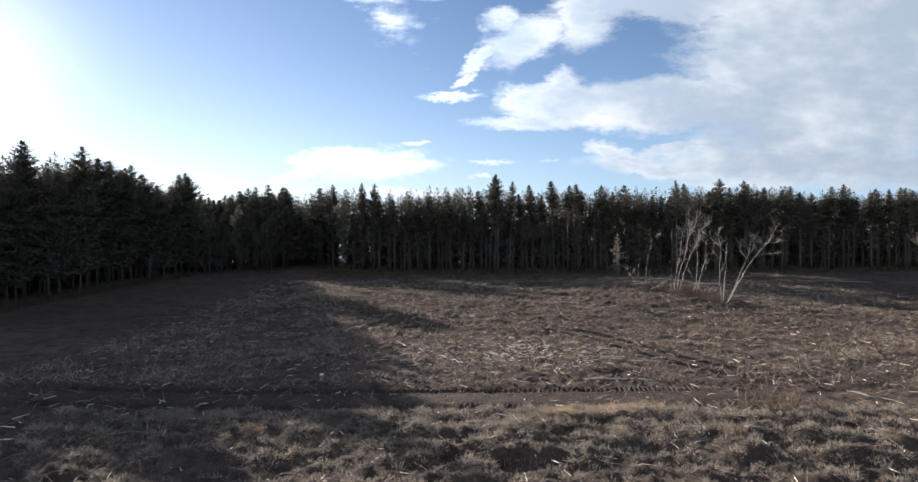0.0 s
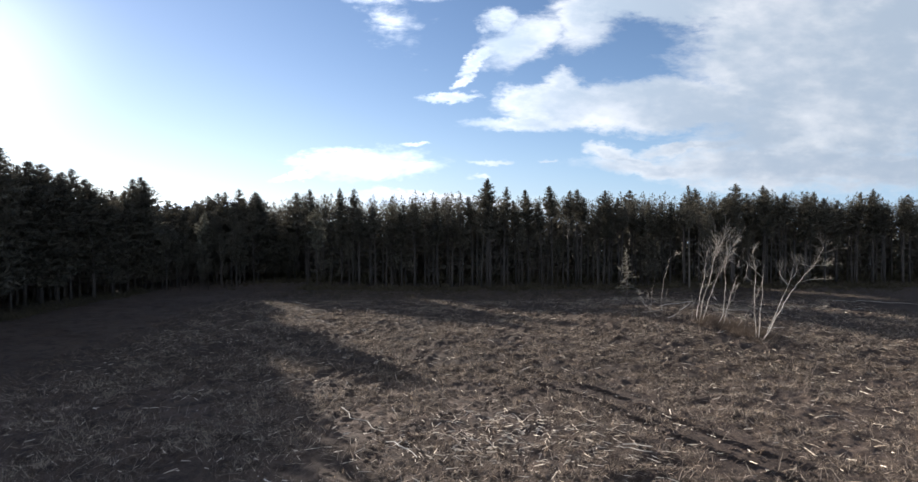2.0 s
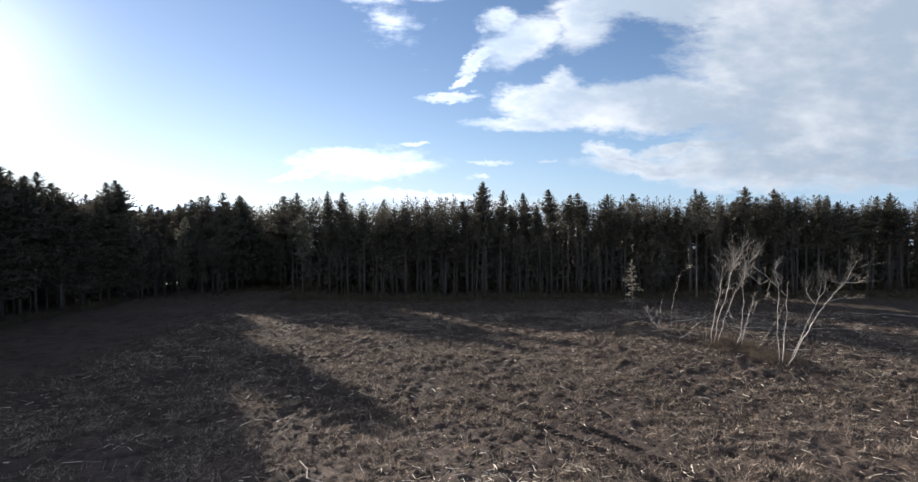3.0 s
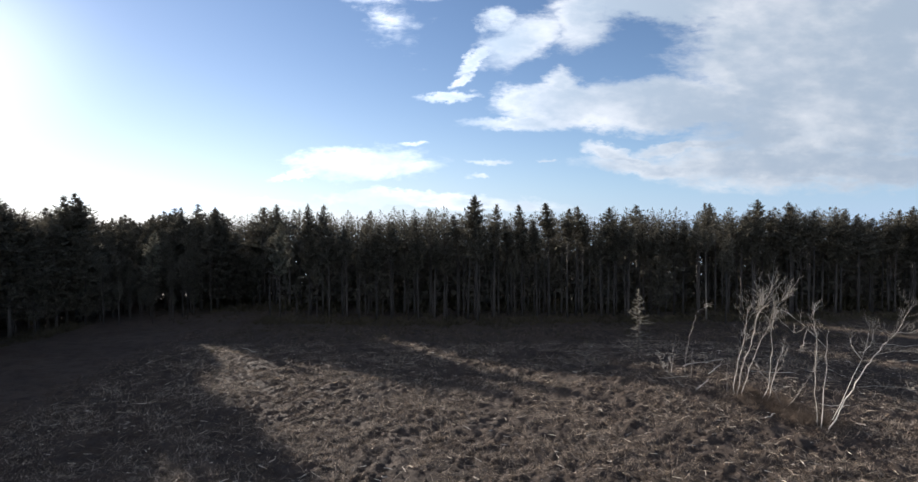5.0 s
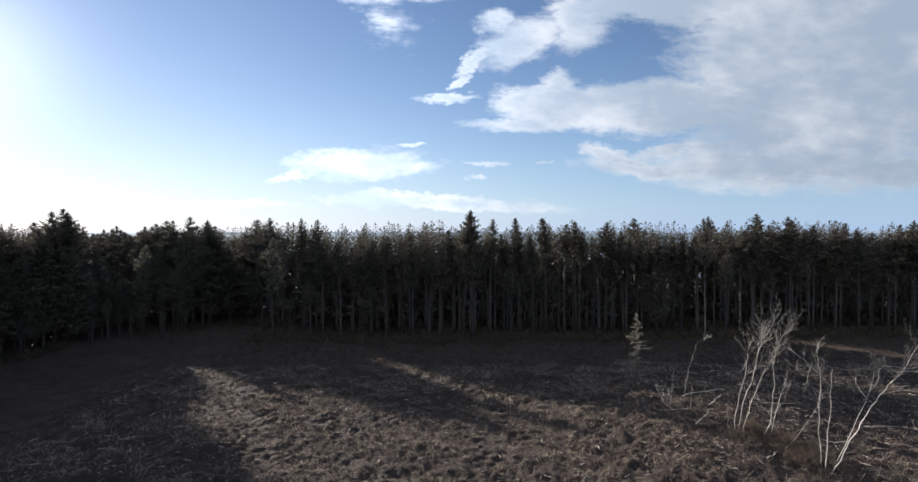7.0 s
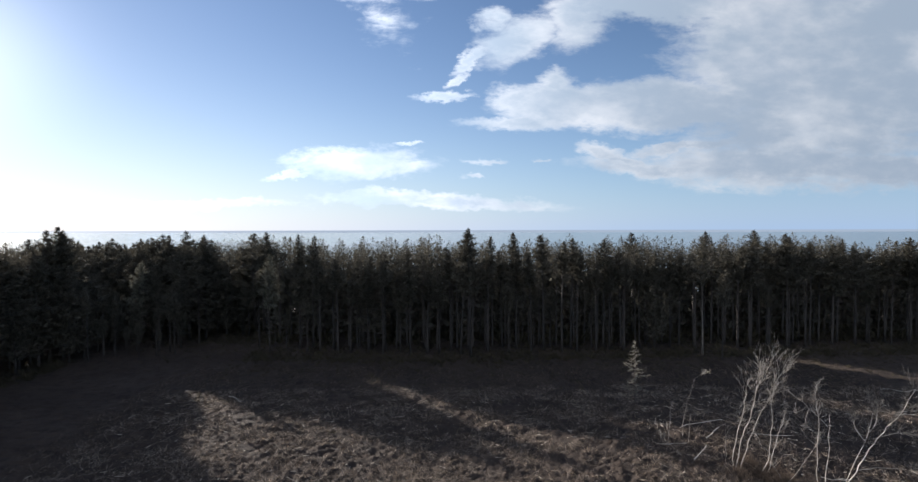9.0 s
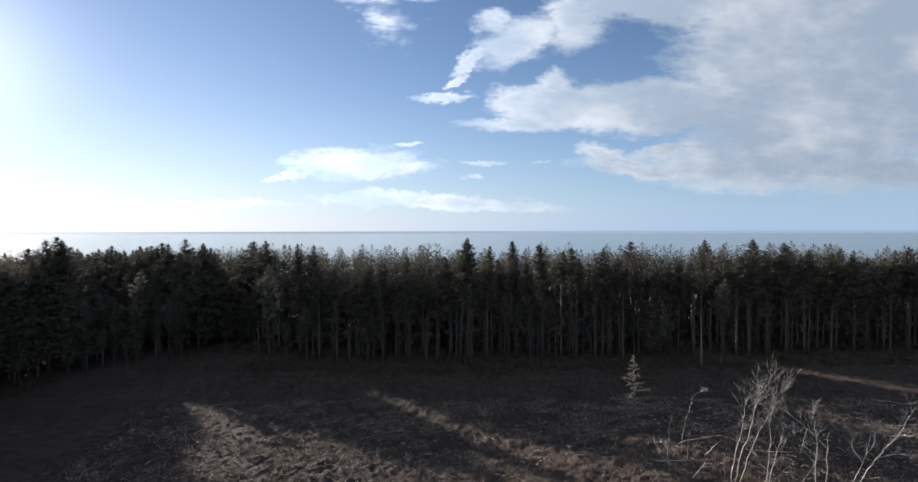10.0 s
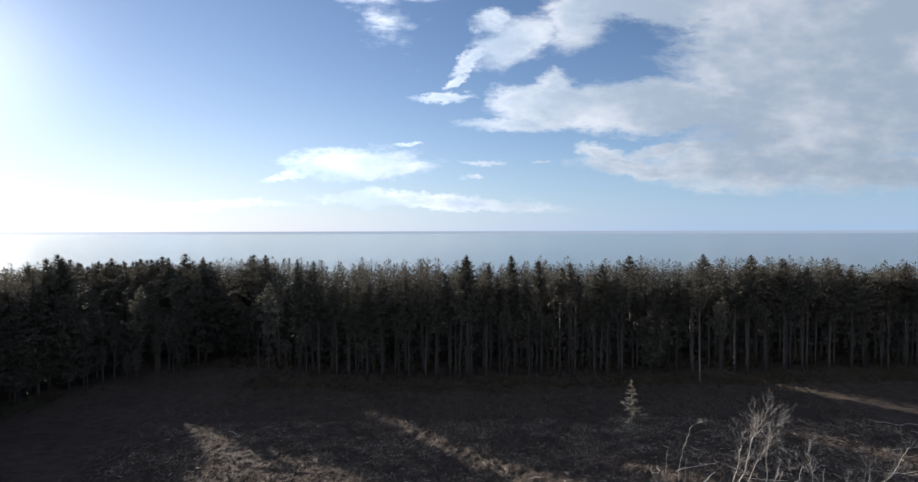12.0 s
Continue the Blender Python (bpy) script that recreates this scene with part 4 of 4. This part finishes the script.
def mat_of_blades(name, mat, count, span, long, wide, lie_down, seed, label, category, patchy=0.0, cell=0.45, pulled=(0.0, 0.7)):
    """A mat of single blades over span (x0, x1, y0, y1), thinner on churned soil and in patches."""
    g = np.random.default_rng(seed)
    x0, x1, y0, y1 = span
    x, y = g.uniform(x0, x1, count), g.uniform(y0, y1, count)
    k = 1 / 2.6
    wave = sum(np.sin((x * math.cos(a) + y * math.sin(a)) * f * k + p) for a, f, p in ((0.3, 1.7, 0.2), (1.4, 2.3, 1.1), (2.2, 1.2, 2.4), (2.9, 3.1, 0.7), (0.9, 4.3, 3.0), (1.9, 5.2, 4.4)))
    keep = (g.random(count) > sampled("rut", x, y) * 0.95) & (wave + g.normal(0, 1.0, count) > patchy)
    x, y = x[keep], y[keep]
    # gather the blades into clumps
    cx, cy = np.floor(x / cell), np.floor(y / cell)
    jx, jy = np.modf(np.abs(np.sin(cx * 12.99 + cy * 78.23) * 43758.5))[0], np.modf(np.abs(np.sin(cx * 39.35 + cy * 11.13) * 24634.6))[0]
    pull = g.uniform(*pulled, len(x))
    x, y = x + ((cx + jx) * cell - x) * pull, y + ((cy + jy) * cell - y) * pull
    grow = 0.55 + 0.9 * np.modf(np.abs(np.sin(cx * 7.7 + cy * 3.9) * 9631.3))[0]
    n_blades = len(x)
    root = np.stack([x, y, sampled("z", x, y) - 0.02], 1)
    d = np.stack([g.normal(0, lie_down, n_blades), g.normal(0, lie_down, n_blades), g.uniform(0.25, 1.0, n_blades)], 1)
    d *= (g.uniform(long * 0.4, long, n_blades) * grow)[:, None] / np.linalg.norm(d, axis=1)[:, None]
    turn = g.uniform(0, 2 * math.pi, n_blades)
    side = np.stack([np.cos(turn), np.sin(turn), np.zeros(n_blades)], 1) * (wide * g.uniform(0.5, 1.2, n_blades))[:, None] * 0.5
    verts = np.stack([root - side, root + side, root + d], 1).reshape(-1, 3)
    data = bpy.data.meshes.new(name)
    data.vertices.add(len(verts))
    data.vertices.foreach_set("co", verts.astype(np.float32).ravel())
    data.loops.add(len(verts))
    data.loops.foreach_set("vertex_index", np.arange(len(verts), dtype=np.int32))
    data.polygons.add(n_blades)
    data.polygons.foreach_set("loop_start", np.arange(0, len(verts), 3, dtype=np.int32))
    data.materials.append(mat)
    data.update(calc_edges=True)
    return tagged(new(name, data), label, category, kind="stuff")


mat_of_blades("dry_brush", PALEBRUSH, 300000, (-22, 27, 14, 28.0), 0.2, 0.026, 0.9, 1, "dense low dry brush on humpy ground", "brush", -0.6, 0.42, (0.3, 0.95))
mat_of_blades("dry_brush", PALEBRUSH, 15000, (-26, 30, -20, 14), 0.34, 0.05, 0.6, 11, "dense low dry brush on humpy ground", "brush", -0.6)
mat_of_blades("dry_weeds", HEATH, 430000, (-28, 46, 28, 54), 0.24, 0.026, 0.9, 2, "thin dry weeds and litter over churned soil", "weeds", -0.5, 0.4, (0.1, 0.8))
mat_of_blades("heath_cover", HEATH, 420000, (-34, 60, 48, 98), 0.36, 0.032, 0.7, 3, "low brown heath and debris over the clearing", "heath", -1.0, 0.6, (0.35, 0.9))

brush, thicket = Build(), Build()
for _ in range(130):
    f = rnd.random()
    cx, cy = 27.6 + 3.4 * f + rnd.gauss(0, 0.9), 64.6 - 4.6 * f + rnd.gauss(0, 1.0)
    for _ in range(5):
        tuft(thicket, cx + rnd.gauss(0, 0.3), cy + rnd.gauss(0, 0.3), rnd.uniform(0.4, 1.15), 11, 0.025, rnd, 0.5)
tagged(new("thicket", thicket.mesh("thicket", THICKET)), "brown twiggy scrub round the feet of the bare saplings", "scrub", kind="stuff")
for _ in range(1300):
    cx, cy = rnd.uniform(-20, 27), 26.8 - abs(rnd.gauss(0, 6.5))
    dome(brush, cx, cy, rnd.uniform(0.16, 0.42), 70, rnd)
tagged(new("tall_brush", brush.mesh("tall_brush", PALEBRUSH)), "taller dry shrubs and stalks standing out of the brush", "brush", kind="stuff")

def dark_shrub(x, y, size, seed):
    """A leafless bush: twigs fanning from the ground."""
    r = random.Random(seed)
    thing = new("shrub")
    thing.location = (x, y, ground_z(x, y) - 0.05)
    stems, spray = Build(), Build()
    for _ in range(16):
        way = Vector((r.gauss(0, 0.5), r.gauss(0, 0.5), 1.0))
        line = bent(Vector((r.gauss(0, 0.12), r.gauss(0, 0.12), 0)) * size, way, size * r.uniform(0.6, 1.0), 4, 0.16, r)
        stems.tube(line, [0.016, 0.013, 0.01, 0.007, 0.004], 4, False)
        for _ in range(26):
            p = line[r.randrange(1, 5)]
            spray.spike(p, p + (way * 0.5 + Vector((r.gauss(0, 0.6), r.gauss(0, 0.6), r.gauss(0.2, 0.4)))) * size * r.uniform(0.12, 0.32), 0.03, r)
    part("stem_bundle", stems, TWIG, thing)
    tagged(part("twig_spray", spray, BRUSH, thing), kind="stuff")
    return tagged(thing, "dark reddish leafless shrub among the low brush", "shrub", "shrubs in the brush")


for number, (x, y, size) in enumerate(((16.2, 26.3, 1.3), (17.4, 26.8, 1.1), (15.2, 27.0, 0.9), (18.3, 25.6, 0.9), (12.0, 22.4, 0.7), (-9.5, 22.8, 0.9), (-13.2, 23.6, 0.8), (-12.6, 21.2, 0.9))):
    dark_shrub(x, y, size, 300 + number)

mat_of_blades("straw_litter", STRAW, 70000, (-8, 50, 34, 84), 0.4, 0.02, 2.2, 4, "fine pale straws and splinters lying over the clearing", "straw", 0.4)

mat_of_blades("brash", BRASH, 340000, (-30, 58, 31, 88), 0.6, 0.04, 1.3, 6, "broken twigs and brash strewn over the heath", "brash", 0.0)

straw = Build()
for _ in range(900):
    x = rnd.gauss(6.9, 1.7)
    y = 26.1 + 0.3 * (x - 6.9) + rnd.gauss(0, 0.5)
    tuft(straw, x, y, rnd.uniform(0.2, 0.42), 9, 0.045, rnd, 0.9)
for _ in range(500):
    x, y = rnd.uniform(-20, 50), rnd.uniform(14, 80)
    tuft(straw, x, y, rnd.uniform(0.2, 0.5), 7, 0.06, rnd, 0.6)
tagged(new("dry_grass", straw.mesh("dry_grass", STRAW)), "pale dry grass in flattened tufts", "grass", kind="stuff")

# Edge scrub, plus dark tufts added to stand in for shade among the trunks.
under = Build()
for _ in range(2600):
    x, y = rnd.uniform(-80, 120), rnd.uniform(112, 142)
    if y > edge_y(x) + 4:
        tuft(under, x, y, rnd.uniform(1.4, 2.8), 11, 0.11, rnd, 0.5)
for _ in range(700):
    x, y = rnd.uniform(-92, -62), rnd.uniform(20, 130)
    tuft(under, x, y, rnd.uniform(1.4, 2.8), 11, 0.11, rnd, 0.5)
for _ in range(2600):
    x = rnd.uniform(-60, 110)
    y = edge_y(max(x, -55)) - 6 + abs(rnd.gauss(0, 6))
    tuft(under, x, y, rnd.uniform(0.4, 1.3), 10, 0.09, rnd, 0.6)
# Low dark tufts ahead of the edge, added to deepen the shaded ground.
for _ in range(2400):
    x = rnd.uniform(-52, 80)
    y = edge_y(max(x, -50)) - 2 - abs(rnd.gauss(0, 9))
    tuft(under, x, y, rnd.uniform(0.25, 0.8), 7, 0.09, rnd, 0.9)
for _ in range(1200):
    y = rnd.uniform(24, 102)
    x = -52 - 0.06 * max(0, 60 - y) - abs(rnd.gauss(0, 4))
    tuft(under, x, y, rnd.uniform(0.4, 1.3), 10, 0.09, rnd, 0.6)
tagged(new("undergrowth", under.mesh("undergrowth", SHRUB)), "scrubby undergrowth along the wood's edge, with dark tufts added as shade", "undergrowth", kind="stuff")

# ---- clods ----
clods = Build()
for _ in range(11000):
    x, y = rnd.uniform(-30, 55), 30 + 52 * rnd.random() ** 1.3
    size = rnd.uniform(0.05, 0.2) * rnd.uniform(0.6, 1.1)
    c = Vector((x, y, sampled("z", np.array([x]), np.array([y]))[0] + size * 0.15))
    i = len(clods.verts)
    ring = [c + Vector((math.cos(k * 1.257) * size * rnd.uniform(0.6, 1.4), math.sin(k * 1.257) * size * rnd.uniform(0.6, 1.4), rnd.uniform(-0.2, 0.25) * size)) for k in range(5)]
    clods.verts += [c + Vector((rnd.gauss(0, 0.25), rnd.gauss(0, 0.25), rnd.uniform(0.4, 0.9))) * size, *ring]
    clods.faces += [(i, i + 1 + k, i + 1 + (k + 1) % 5) for k in range(5)]
tagged(new("soil_clods", clods.mesh("soil_clods", SOIL)), "broken clods of brown soil", "soil clods", kind="stuff")

# ---- cleat marks of the machine's belts ----
cleats = Build()
for number, half, sides, x_from, x_to in ((0, 1.3, (-1, 1), -24.0, 16.0), (1, 0.95, (-1, 1), 4.0, 18.0)):
    line = TRACK_LINES[number]
    run = np.concatenate([[0.0], np.cumsum(np.hypot(*np.diff(line, axis=0).T))])
    for at in np.arange(1.0, run[-1] - 1.0, 0.29):
        mid = Vector((np.interp(at, run, line[:, 0]), np.interp(at, run, line[:, 1])))
        ahead = Vector((np.interp(at + 0.4, run, line[:, 0]), np.interp(at + 0.4, run, line[:, 1])))
        way = (ahead - mid).normalized()
        out = Vector((-way.y, way.x))
        if not x_from < mid.x < x_to:
            continue
        for side in sides:
            if rnd.random() < (0.06 if number == 0 and side > 0 else 0.35 if number == 0 else 0.15):
                continue
            spot = mid + out * side * half
            corners = []
            for a, b, up in ((-0.38, -0.13, 0), (0.38, 0.03, 0), (0.38, 0.13, 0), (-0.38, -0.03, 0), (-0.34, -0.07, 1), (0.34, 0.07, 1)):
                p = spot + out * a * rnd.uniform(0.9, 1.08) + way * (b + rnd.gauss(0, 0.012))
                corners.append(Vector((p.x, p.y, sampled("z", np.array([p.x]), np.array([p.y]))[0] - 0.02 + up * rnd.uniform(0.06, 0.1))))
            k = len(cleats.verts)
            cleats.verts += corners
            cleats.faces += [(k, k + 1, k + 5, k + 4), (k + 2, k + 3, k + 4, k + 5), (k + 1, k + 2, k + 5), (k + 3, k, k + 4)]
pressed = cleats.mesh("belt_marks", SOIL)
pressed.attributes.new("rut", "FLOAT", "POINT").data.foreach_set("value", np.full(len(cleats.verts), 0.65, dtype=np.float32))
tagged(new("belt_marks", pressed), "rows of soil ridges pressed by machine belts", "belt marks", kind="stuff")
